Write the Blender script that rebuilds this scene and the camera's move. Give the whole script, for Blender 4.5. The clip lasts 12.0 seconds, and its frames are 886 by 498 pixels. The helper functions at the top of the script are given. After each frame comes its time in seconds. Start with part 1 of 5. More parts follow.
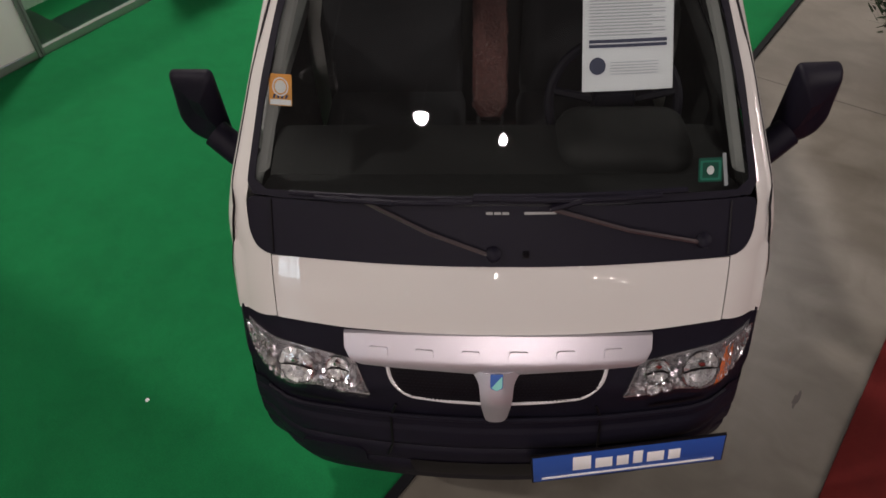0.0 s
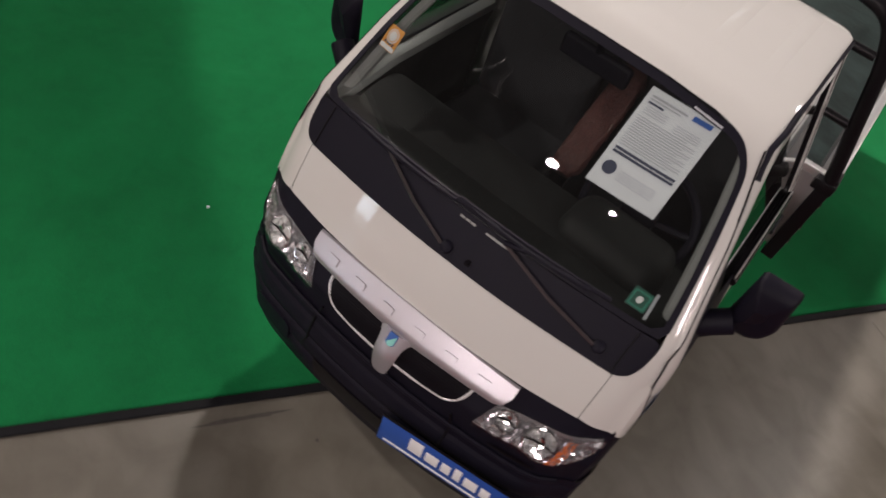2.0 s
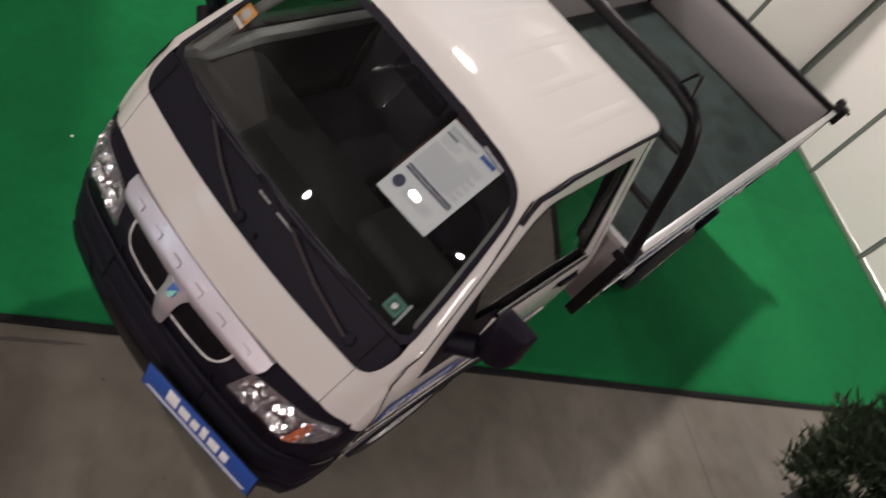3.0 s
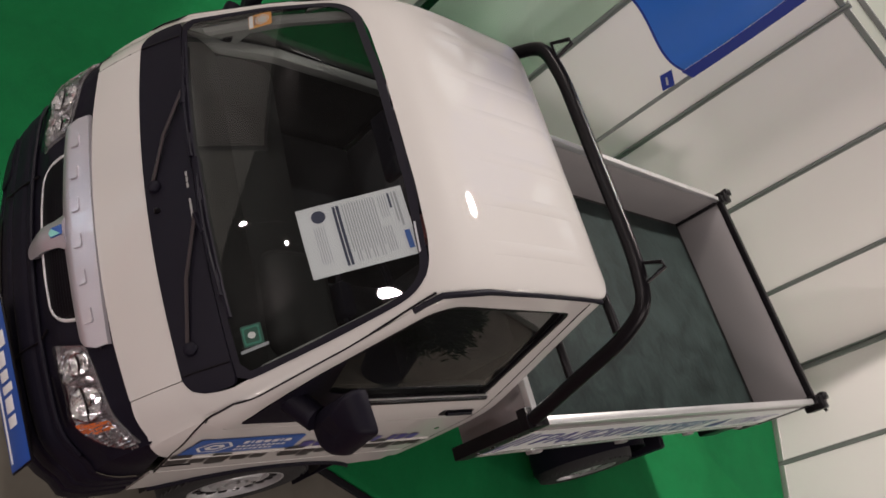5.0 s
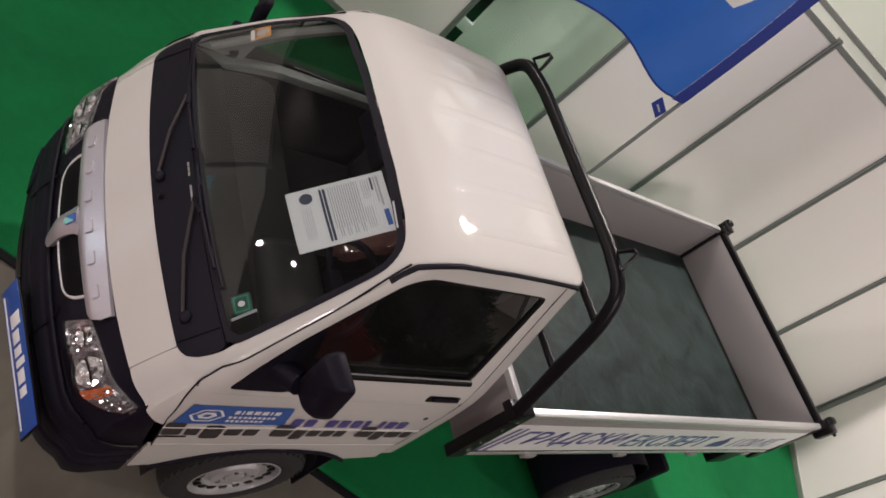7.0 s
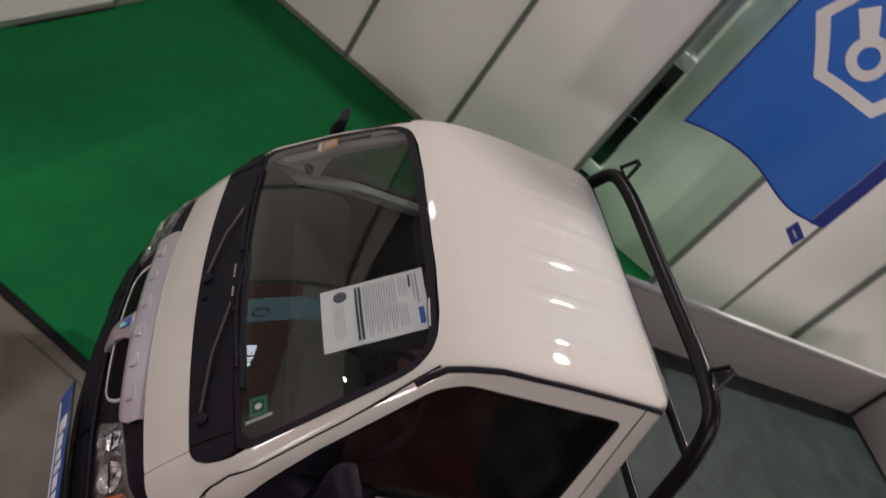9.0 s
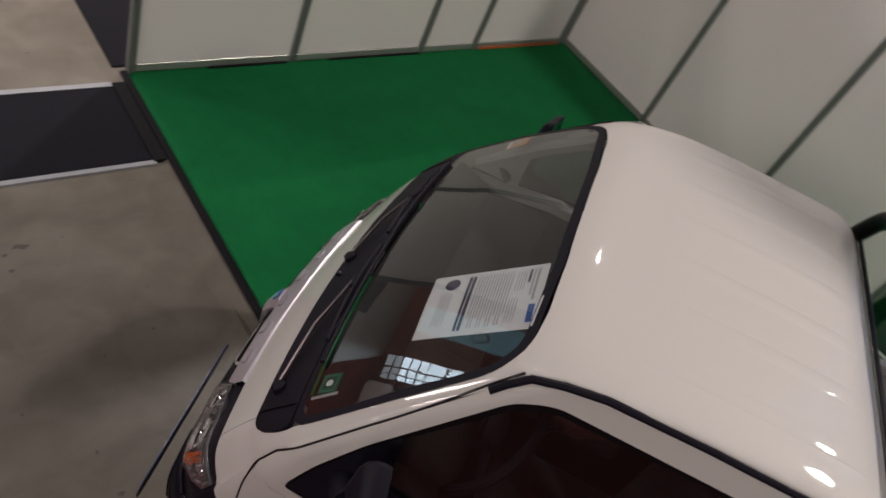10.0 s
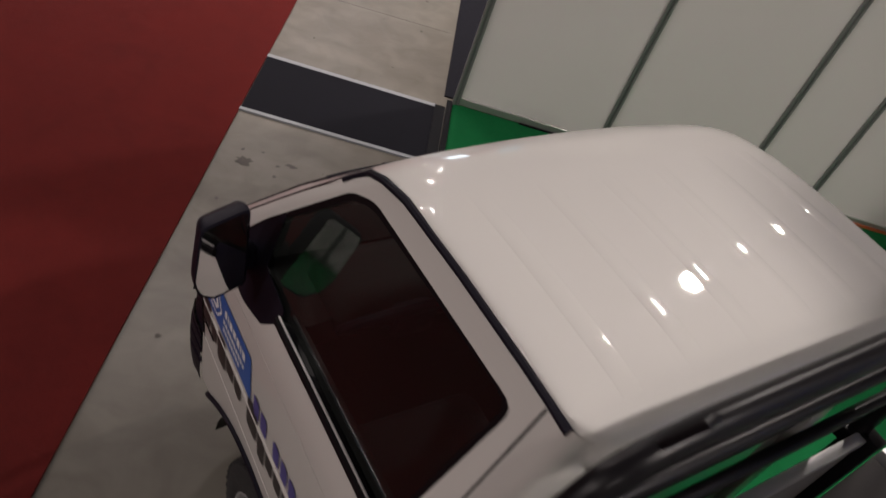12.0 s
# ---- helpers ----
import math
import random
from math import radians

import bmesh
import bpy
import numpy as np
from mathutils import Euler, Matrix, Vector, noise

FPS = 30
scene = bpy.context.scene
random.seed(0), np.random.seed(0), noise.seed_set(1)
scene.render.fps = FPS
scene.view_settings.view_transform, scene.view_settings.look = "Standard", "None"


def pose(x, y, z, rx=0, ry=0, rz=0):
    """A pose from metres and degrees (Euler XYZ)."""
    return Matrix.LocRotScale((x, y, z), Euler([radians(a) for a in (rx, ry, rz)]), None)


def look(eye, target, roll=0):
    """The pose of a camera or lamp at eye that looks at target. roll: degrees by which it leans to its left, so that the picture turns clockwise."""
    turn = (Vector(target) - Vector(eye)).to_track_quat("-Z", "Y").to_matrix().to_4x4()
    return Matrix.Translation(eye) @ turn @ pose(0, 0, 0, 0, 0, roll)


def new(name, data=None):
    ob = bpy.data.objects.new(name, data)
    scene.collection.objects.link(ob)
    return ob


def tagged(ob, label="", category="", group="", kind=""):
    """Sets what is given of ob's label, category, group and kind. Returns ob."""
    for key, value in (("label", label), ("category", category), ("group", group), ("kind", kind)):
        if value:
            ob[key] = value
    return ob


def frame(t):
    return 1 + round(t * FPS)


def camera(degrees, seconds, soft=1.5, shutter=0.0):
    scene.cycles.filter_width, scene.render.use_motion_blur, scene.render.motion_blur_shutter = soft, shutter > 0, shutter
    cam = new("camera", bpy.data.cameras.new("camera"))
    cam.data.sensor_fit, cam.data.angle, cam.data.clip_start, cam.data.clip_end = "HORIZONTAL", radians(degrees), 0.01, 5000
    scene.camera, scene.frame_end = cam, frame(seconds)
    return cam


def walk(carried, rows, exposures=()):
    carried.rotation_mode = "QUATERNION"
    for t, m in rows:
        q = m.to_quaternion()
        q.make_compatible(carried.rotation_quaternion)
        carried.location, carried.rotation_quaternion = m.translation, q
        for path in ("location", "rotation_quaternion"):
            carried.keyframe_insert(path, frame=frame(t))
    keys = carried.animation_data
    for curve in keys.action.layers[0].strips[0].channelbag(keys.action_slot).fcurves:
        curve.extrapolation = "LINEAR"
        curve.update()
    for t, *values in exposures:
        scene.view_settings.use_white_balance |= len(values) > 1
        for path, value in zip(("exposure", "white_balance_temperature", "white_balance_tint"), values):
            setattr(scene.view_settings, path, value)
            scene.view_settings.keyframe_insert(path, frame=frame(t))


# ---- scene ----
cam = camera(60.7, 12.0, soft=1.6, shutter=0.35)
PATH = [
    (0, (4.41, 1.265, 2.467), (3.558, 2.349, 1.018), -2.2),
    (0.5, (4.488, 1.232, 2.483), (3.568, 2.32, 1.079), -0.2),
    (1, (4.616, 1.197, 2.538), (3.634, 2.244, 1.146), 8.7),
    (1.5, (4.755, 1.318, 2.572), (3.656, 2.133, 1.114), 13.1),
    (2, (4.962, 1.492, 2.71), (3.826, 2.243, 1.246), 21.4),
    (2.5, (5.115, 1.672, 2.806), (3.981, 2.409, 1.332), 29.1),
    (3, (5.207, 1.837, 2.929), (4.062, 2.735, 1.557), 39.0),
    (3.5, (5.298, 1.983, 2.998), (4.021, 2.905, 1.765), 43.9),
    (3.7, (5.313, 2.03, 2.974), (4.002, 2.918, 1.752), 45.7),
    (5.3, (5.279, 2.282, 2.868), (3.809, 2.964, 1.696), 57.1),
    (5.5, (5.296, 2.306, 2.855), (3.84, 3.005, 1.677), 58.7),
    (6, (5.4, 2.375, 2.872), (3.925, 3.064, 1.71), 57.8),
    (6.5, (5.506, 2.426, 2.932), (3.994, 3.055, 1.783), 55.4),
    (6.7, (5.531, 2.442, 2.945), (4.0, 3.036, 1.803), 53.5),
    (8.3, (5.514, 2.631, 2.966), (3.944, 2.921, 1.761), 44.6),
    (8.5, (5.474, 2.685, 2.949), (3.9, 2.909, 1.735), 43.4),
    (9, (5.334, 2.905, 2.915), (3.692, 2.809, 1.777), 38.9),
    (9.5, (5.12, 3.174, 2.855), (3.585, 2.687, 1.669), 33.3),
    (10, (4.852, 3.363, 2.728), (3.645, 2.507, 1.382), 28.2),
    (10.5, (4.609, 3.52, 2.715), (3.625, 2.397, 1.384), 24.4),
    (11, (4.419, 3.711, 2.665), (3.742, 2.395, 1.321), 21.3),
    (11.5, (4.185, 3.936, 2.611), (3.775, 2.537, 1.242), 19.3),
    (12, (3.918, 4.23, 2.623), (3.669, 2.768, 1.281), 22.0),
]
walk(cam, [(t, look(eye, target, roll)) for t, eye, target, roll in PATH], [(0, -0.10), (1.0, -0.10), (2.5, -0.02), (3.5, -0.04), (5.5, -0.14), (6.5, 0.03), (8.5, -0.19), (10, -0.40), (10.5, -0.40), (11, -0.37), (11.5, -0.42), (12, -0.49)])

# ---- light: a dark exhibition hall with high lamps, some added as unseen fill ----
world = bpy.data.worlds.new("hall_air")
world.use_nodes = True
scene.world = world
world.node_tree.nodes["Background"].inputs[0].default_value = (0.55, 0.5, 0.47, 1)
world.node_tree.nodes["Background"].inputs[1].default_value = 0.12


def hall_or_fill_lamp(x, y, z, watts, size, colour, target, spread):
    data = bpy.data.lights.new("hall_or_fill_lamp", "AREA")
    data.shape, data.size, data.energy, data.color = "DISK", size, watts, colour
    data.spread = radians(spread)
    ob = new("hall_or_fill_lamp", data)
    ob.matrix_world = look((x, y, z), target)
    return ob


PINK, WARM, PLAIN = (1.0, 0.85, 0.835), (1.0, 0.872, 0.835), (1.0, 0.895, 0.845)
HALL_AND_FILL_LAMPS = [
    # lamp, watts, size, where it points, colour, spread
    ((-0.9, 4.5, 7.1), 190, 0.45, (2.3, 5.6, 0), PLAIN, 105),
    ((6.29, -3.98, 7.86), 95, 0.36, None, WARM, 180),
    ((8.35, -3.55, 8.05), 60, 0.20, None, WARM, 180),
    ((6.26, -9.24, 7.51), 80, 0.20, None, WARM, 180),
    ((5.39, -8.43, 5.87), 25, 0.14, None, WARM, 180),
    # broad fill lamp added, unseen, to brighten the bonnet and walls
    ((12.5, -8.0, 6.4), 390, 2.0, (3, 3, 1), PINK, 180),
    ((11.5, 7.8, 7.2), 225, 0.8, (2, 4, 1), PLAIN, 180),
    # second broad unseen fill, added for the walls and the truck's flank
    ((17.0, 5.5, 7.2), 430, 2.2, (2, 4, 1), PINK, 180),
    # unseen fill added for the side wall
    ((3.4, 10.0, 6.5), 95, 0.5, None, PLAIN, 180),
    ((-0.8, -3.8, 7.5), 400, 0.36, (4.0, -3.0, 0), PLAIN, 180),
    # unseen fill for the far floor and stand, turned away from the windscreen
    ((3.5, -0.8, 4.6), 560, 0.4, (4.0, -8.0, 1.1), WARM, 180),
    # weak unseen fill, added
    ((10.0, 9.0, 7.5), 40, 0.5, None, WARM, 180),
    # two unseen lamps added to brighten the far south wall
    ((-3.0, -15.5, 9.6), 800, 0.8, (3, -22, 5.5), WARM, 180),
    ((12.0, -15.5, 9.6), 800, 0.8, (6, -22, 5.5), WARM, 180),
]
HALL_AND_FILL_LAMPS = [(eye, watts, size, aim or (eye[0] * 0.4 + 1.8, eye[1] * 0.4 + 2.0, 0), colour, spread) for eye, watts, size, aim, colour, spread in HALL_AND_FILL_LAMPS]
for eye, watts, size, aim, colour, spread in HALL_AND_FILL_LAMPS:
    hall_or_fill_lamp(*eye, watts, size, colour, aim, spread)


# ---- materials ----
def material(name, colour, rough=0.5, metal=0.0, vary=0.0, scale=8.0, bump=0.0, bump_scale=60.0, coat=0.0, specular=0.5, second=None):
    m = bpy.data.materials.new(name)
    m.use_nodes = True
    t = m.node_tree
    b = t.nodes["Principled BSDF"]
    b.inputs["Base Color"].default_value = (*colour, 1)
    b.inputs["Roughness"].default_value = rough
    b.inputs["Metallic"].default_value = metal
    b.inputs["Coat Weight"].default_value = coat
    b.inputs["Coat Roughness"].default_value = 0.025
    b.inputs["Specular IOR Level"].default_value = specular
    if vary or bump:
        co = t.nodes.new("ShaderNodeTexCoord")
    if vary:
        big = t.nodes.new("ShaderNodeTexNoise")
        big.inputs["Scale"].default_value, big.inputs["Detail"].default_value, big.inputs["Roughness"].default_value = scale, 8, 0.65
        t.links.new(co.outputs["Object"], big.inputs["Vector"])
        mix = t.nodes.new("ShaderNodeMixRGB")
        low = second or tuple(c * (1 - vary) for c in colour)
        mix.inputs[1].default_value, mix.inputs[2].default_value = (*low, 1), (*(min(1, c * (1 + vary * 0.6)) for c in colour), 1)
        t.links.new(big.outputs[0], mix.inputs[0])
        t.links.new(mix.outputs[0], b.inputs["Base Color"])
        spread = t.nodes.new("ShaderNodeMapRange")
        spread.inputs[3].default_value, spread.inputs[4].default_value = max(0.02, rough * 0.85), min(1, rough * 1.2)
        t.links.new(big.outputs[0], spread.inputs[0])
        t.links.new(spread.outputs[0], b.inputs["Roughness"])
    if bump:
        fine = t.nodes.new("ShaderNodeTexNoise")
        fine.inputs["Scale"].default_value, fine.inputs["Detail"].default_value = bump_scale, 6
        t.links.new(co.outputs["Object"], fine.inputs["Vector"])
        rel = t.nodes.new("ShaderNodeBump")
        rel.inputs["Strength"].default_value, rel.inputs["Distance"].default_value = bump, 0.01
        t.links.new(fine.outputs[0], rel.inputs["Height"])
        t.links.new(rel.outputs[0], b.inputs["Normal"])
    return m


def glass_material(name, tint, gloss=1.0, veil=0.0):
    m = bpy.data.materials.new(name)
    m.use_nodes = True
    t = m.node_tree
    t.nodes.clear()
    out, mix = t.nodes.new("ShaderNodeOutputMaterial"), t.nodes.new("ShaderNodeMixShader")
    clear, shiny, fres = t.nodes.new("ShaderNodeBsdfTransparent"), t.nodes.new("ShaderNodeBsdfGlossy"), t.nodes.new("ShaderNodeFresnel")
    clear.inputs[0].default_value = (*tint, 1)
    shiny.inputs["Roughness"].default_value = 0.01
    fres.inputs[0].default_value = 1.5
    gain = t.nodes.new("ShaderNodeMath")
    gain.operation = "MULTIPLY"
    gain.inputs[1].default_value = gloss
    t.links.new(fres.outputs[0], gain.inputs[0])
    t.links.new(gain.outputs[0], mix.inputs[0])
    # grey diffuse veil stands in for hall haze mirrored in the glass
    veil_diffuse, film = t.nodes.new("ShaderNodeBsdfDiffuse"), t.nodes.new("ShaderNodeMixShader")
    veil_diffuse.inputs[0].default_value = (0.6, 0.6, 0.6, 1)
    spots, where, amount = t.nodes.new("ShaderNodeTexNoise"), t.nodes.new("ShaderNodeTexCoord"), t.nodes.new("ShaderNodeMapRange")
    spots.inputs["Scale"].default_value, spots.inputs["Detail"].default_value = 7, 6
    amount.inputs[3].default_value, amount.inputs[4].default_value = veil * 0.6, veil * 1.4
    t.links.new(where.outputs["Object"], spots.inputs["Vector"])
    t.links.new(spots.outputs[0], amount.inputs[0])
    t.links.new(amount.outputs[0], film.inputs[0])
    t.links.new(clear.outputs[0], film.inputs[1])
    t.links.new(veil_diffuse.outputs[0], film.inputs[2])
    t.links.new(film.outputs[0], mix.inputs[1])
    t.links.new(shiny.outputs[0], mix.inputs[2])
    t.links.new(mix.outputs[0], out.inputs[0])
    return m


paint = material("white_car_paint", (0.595, 0.58, 0.555), 0.5, vary=0.02, scale=3, coat=1.0, specular=0.15)
plastic = material("black_textured_plastic", (0.0085, 0.0075, 0.014), 0.48, vary=0.25, scale=14, bump=0.12, bump_scale=500, specular=0.13)
gloss_black = material("gloss_black_paint", (0.006, 0.0052, 0.0066), 0.34, vary=0.2, scale=9, bump=0.015, bump_scale=40, specular=0.2)
rubber = material("tyre_rubber", (0.02, 0.02, 0.021), 0.75, vary=0.3, scale=20, bump=0.2, bump_scale=180)
steel = material("silver_wheel_paint", (0.52, 0.52, 0.53), 0.38, 0.45, vary=0.12, scale=20)
chrome = material("chrome", (0.85, 0.85, 0.86), 0.08, 1.0)
silver = material("satin_silver_paint", (0.58, 0.555, 0.60), 0.36, 0.75, vary=0.03, scale=10, coat=0.3)
alu = material("brushed_aluminium", (0.68, 0.68, 0.68), 0.38, 0.75, vary=0.1, scale=30, bump=0.03, bump_scale=300)
alu_sheet = material("grey_aluminium_sheet", (0.31, 0.295, 0.295), 0.5, 0.25, vary=0.06, scale=4, bump=0.02, bump_scale=200)
post_grey = material("grey_anodised_post", (0.22, 0.235, 0.225), 0.45, 0.3, vary=0.12, scale=12)
rail_pale = material("pale_anodised_rail", (0.46, 0.48, 0.45), 0.3, 0.6, vary=0.1, scale=12)
panel_white = material("white_laminate_panel", (0.875, 0.832, 0.812), 0.5, vary=0.04, scale=1.4, bump=0.01, bump_scale=120)
lamp_bowl = material("faceted_lamp_bowl", (0.92, 0.92, 0.93), 0.13, 0.8, coat=0.6)
lamp_house = material("smoked_lamp_housing", (0.40, 0.39, 0.41), 0.2, 0.75, vary=0.2, scale=60)
bright_trim = material("bright_satin_trim", (0.78, 0.77, 0.78), 0.28, 0.3, coat=0.5)
lens_clear = glass_material("clear_lamp_lens", (0.95, 0.95, 0.95), 1.4)
windscreen_glass = glass_material("tinted_windscreen_glass", (0.53, 0.57, 0.55), 1.7, 0.006)
door_glass = glass_material("tinted_door_glass", (0.27, 0.30, 0.285), 1.5, 0.008)
booth_glass = glass_material("green_booth_glass", (0.87, 0.96, 0.92), 1.3)
amber = material("amber_lens", (0.58, 0.14, 0.035), 0.22, vary=0.25, scale=90, coat=1.0)
cloth = material("dark_seat_cloth", (0.022, 0.022, 0.026), 0.9, vary=0.3, scale=30, bump=0.2, bump_scale=300)
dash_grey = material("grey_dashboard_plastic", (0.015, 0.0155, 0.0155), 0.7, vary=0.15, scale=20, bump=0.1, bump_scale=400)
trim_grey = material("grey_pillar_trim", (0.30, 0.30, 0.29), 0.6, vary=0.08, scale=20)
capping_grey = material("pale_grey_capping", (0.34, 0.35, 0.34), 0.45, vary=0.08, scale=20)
paper_white = material("white_paper", (0.74, 0.75, 0.78), 0.6, vary=0.02, scale=20)
ink_dark = material("dark_blue_print", (0.05, 0.055, 0.10), 0.6)
ink_grey = material("grey_print", (0.42, 0.43, 0.46), 0.6)
blue_print = material("blue_print", (0.035, 0.11, 0.38), 0.45)
violet_print = material("violet_vinyl_lettering", (0.075, 0.065, 0.25), 0.4)
black_print = material("black_vinyl_lettering", (0.03, 0.028, 0.028), 0.4)
white_print = material("white_vinyl", (0.78, 0.78, 0.78), 0.4)
green_print = material("green_sticker", (0.005, 0.085, 0.055), 0.35)
orange_print = material("orange_sticker", (0.78, 0.35, 0.06), 0.4, vary=0.2, scale=60)
sign_blue = material("blue_sign_plate", (0.02, 0.075, 0.33), 0.35, vary=0.06, scale=12)
# tealer second blue also stands in for light and sheen on the cloth
flag_blue = material("blue_flag_fabric", (0.10, 0.26, 0.62), 0.45, vary=0.25, scale=1.3, bump=0.1, bump_scale=400, second=(0.022, 0.17, 0.50))
tree = flag_blue.node_tree
through_cloth, both = tree.nodes.new("ShaderNodeBsdfTranslucent"), tree.nodes.new("ShaderNodeMixShader")
through_cloth.inputs[0].default_value = (0.07, 0.28, 0.72, 1)
both.inputs[0].default_value = 0.45
tree.links.new(tree.nodes["Principled BSDF"].outputs[0], both.inputs[1])
tree.links.new(through_cloth.outputs[0], both.inputs[2])
tree.links.new(both.outputs[0], tree.nodes["Material Output"].inputs[0])
flag_navy = material("navy_flag_sleeve", (0.015, 0.035, 0.25), 0.7)
mat_floor = material("rubber_bed_mat", (0.026, 0.040, 0.038), 0.55, vary=0.6, scale=6.5, bump=0.3, bump_scale=14, specular=0.22, second=(0.008, 0.013, 0.0125))
for node in mat_floor.node_tree.nodes:
    if node.type == "TEX_NOISE":
        node.inputs["Distortion"].default_value = 0.7
        node.inputs["Detail"].default_value = 7
    elif node.type == "MAP_RANGE":
        cloudy = node.inputs[0].links[0].from_socket
sharpen = mat_floor.node_tree.nodes.new("ShaderNodeMapRange")
sharpen.inputs[1].default_value, sharpen.inputs[2].default_value = 0.30, 0.78
mat_floor.node_tree.links.new(cloudy, sharpen.inputs[0])
for node in mat_floor.node_tree.nodes:
    if node.type == "MIX_RGB":
        mat_floor.node_tree.links.new(sharpen.outputs[0], node.inputs[0])
underside = material("dark_chassis", (0.02, 0.02, 0.02), 0.7, vary=0.3, scale=12)
leaf_green = material("dark_conifer_needles", (0.022, 0.042, 0.018), 0.7, vary=0.5, scale=15)
terracotta = material("dark_plant_pot", (0.022, 0.022, 0.034), 0.5, vary=0.2, scale=10)
black_tape = material("black_edge_trim", (0.010, 0.010, 0.012), 0.6, vary=0.3, scale=10, specular=0.12)
navy_carpet = material("charcoal_carpet", (0.012, 0.012, 0.0165), 0.9, vary=0.35, scale=6, bump=0.3, bump_scale=400, specular=0.12)
pale_tape = material("pale_floor_tape", (0.30, 0.315, 0.335), 0.5, vary=0.2, scale=14)
hall_grey = material("grey_hall_cladding", (0.33, 0.34, 0.31), 0.8, vary=0.25, scale=0.5)
hall_dark = material("dark_hall_cladding", (0.045, 0.042, 0.042), 0.8, vary=0.3, scale=0.6)


def carpet_material(name, dark, light):
    """Needle-felt carpet: broad trodden patches, lighter creases and fine fibre relief."""
    m = material(name, light, 0.95, vary=0.1, scale=1.1, bump=0.5, bump_scale=420, specular=0.15, second=dark)
    t = m.node_tree
    b = t.nodes["Principled BSDF"]
    base = b.inputs["Base Color"].links[0].from_socket
    co = t.nodes.new("ShaderNodeTexCoord")
    fib = t.nodes.new("ShaderNodeTexNoise")
    fib.inputs["Scale"].default_value, fib.inputs["Detail"].default_value = 160, 3
    t.links.new(co.outputs["Object"], fib.inputs["Vector"])
    mul = t.nodes.new("ShaderNodeMixRGB")
    mul.blend_type = "OVERLAY"
    mul.inputs[0].default_value = 0.25
    t.links.new(base, mul.inputs[1])
    t.links.new(fib.outputs[0], mul.inputs[2])
    trod = t.nodes.new("ShaderNodeTexNoise")
    trod.inputs["Scale"].default_value, trod.inputs["Detail"].default_value, trod.inputs["Roughness"].default_value = 5.0, 10, 0.75
    trod.inputs["Distortion"].default_value = 0.3
    t.links.new(co.outputs["Object"], trod.inputs["Vector"])
    nap = t.nodes.new("ShaderNodeMixRGB")
    nap.blend_type = "OVERLAY"
    nap.inputs[0].default_value = 0.32
    t.links.new(mul.outputs[0], nap.inputs[1])
    t.links.new(trod.outputs[0], nap.inputs[2])
    t.links.new(nap.outputs[0], b.inputs["Base Color"])
    return m


green_carpet = carpet_material("green_felt_carpet", (0.005, 0.125, 0.036), (0.008, 0.185, 0.055))
green_patch = carpet_material("deep_green_felt_carpet", (0.004, 0.115, 0.034), (0.006, 0.165, 0.05))
red_carpet = carpet_material("red_felt_carpet", (0.084, 0.008, 0.0075), (0.120, 0.0125, 0.0108))


def concrete_material():
    m = material("worn_concrete", (0.162, 0.150, 0.127), 0.36, vary=0.2, scale=1.3, bump=0.03, bump_scale=35)
    t = m.node_tree
    b = t.nodes["Principled BSDF"]
    base = b.inputs["Base Color"].links[0].from_socket
    co = t.nodes.new("ShaderNodeTexCoord")
    blot = t.nodes.new("ShaderNodeTexNoise")
    blot.inputs["Scale"].default_value, blot.inputs["Detail"].default_value, blot.inputs["Distortion"].default_value = 5.0, 10, 0.8
    t.links.new(co.outputs["Object"], blot.inputs["Vector"])
    ramp = t.nodes.new("ShaderNodeValToRGB")
    ramp.color_ramp.elements[0].position, ramp.color_ramp.elements[1].position = 0.35, 0.62
    ramp.color_ramp.elements[0].color, ramp.color_ramp.elements[1].color = (0.82, 0.805, 0.785, 1), (1.02, 1.02, 1.02, 1)
    t.links.new(blot.outputs[0], ramp.inputs[0])
    mul = t.nodes.new("ShaderNodeMixRGB")
    mul.blend_type, mul.inputs[0].default_value = "MULTIPLY", 1.0
    t.links.new(base, mul.inputs[1])
    t.links.new(ramp.outputs[0], mul.inputs[2])
    stretch = t.nodes.new("ShaderNodeMapping")
    stretch.inputs["Scale"].default_value = (0.9, 2.6, 1.0)
    t.links.new(co.outputs["Object"], stretch.inputs["Vector"])
    streak = t.nodes.new("ShaderNodeTexNoise")
    streak.inputs["Scale"].default_value, streak.inputs["Detail"].default_value, streak.inputs["Distortion"].default_value = 1.6, 9, 0.5
    t.links.new(stretch.outputs[0], streak.inputs["Vector"])
    tone = t.nodes.new("ShaderNodeValToRGB")
    tone.color_ramp.elements[0].position, tone.color_ramp.elements[1].position = 0.32, 0.72
    tone.color_ramp.elements[0].color, tone.color_ramp.elements[1].color = (0.84, 0.825, 0.805, 1), (1.15, 1.15, 1.14, 1)
    t.links.new(streak.outputs[0], tone.inputs[0])
    worn = t.nodes.new("ShaderNodeMixRGB")
    worn.blend_type, worn.inputs[0].default_value = "MULTIPLY", 1.0
    t.links.new(mul.outputs[0], worn.inputs[1])
    t.links.new(tone.outputs[0], worn.inputs[2])
    t.links.new(worn.outputs[0], b.inputs["Base Color"])
    return m


concrete = concrete_material()
stain = material("dark_floor_stain", (0.09, 0.08, 0.07), 0.6, vary=0.5, scale=40)


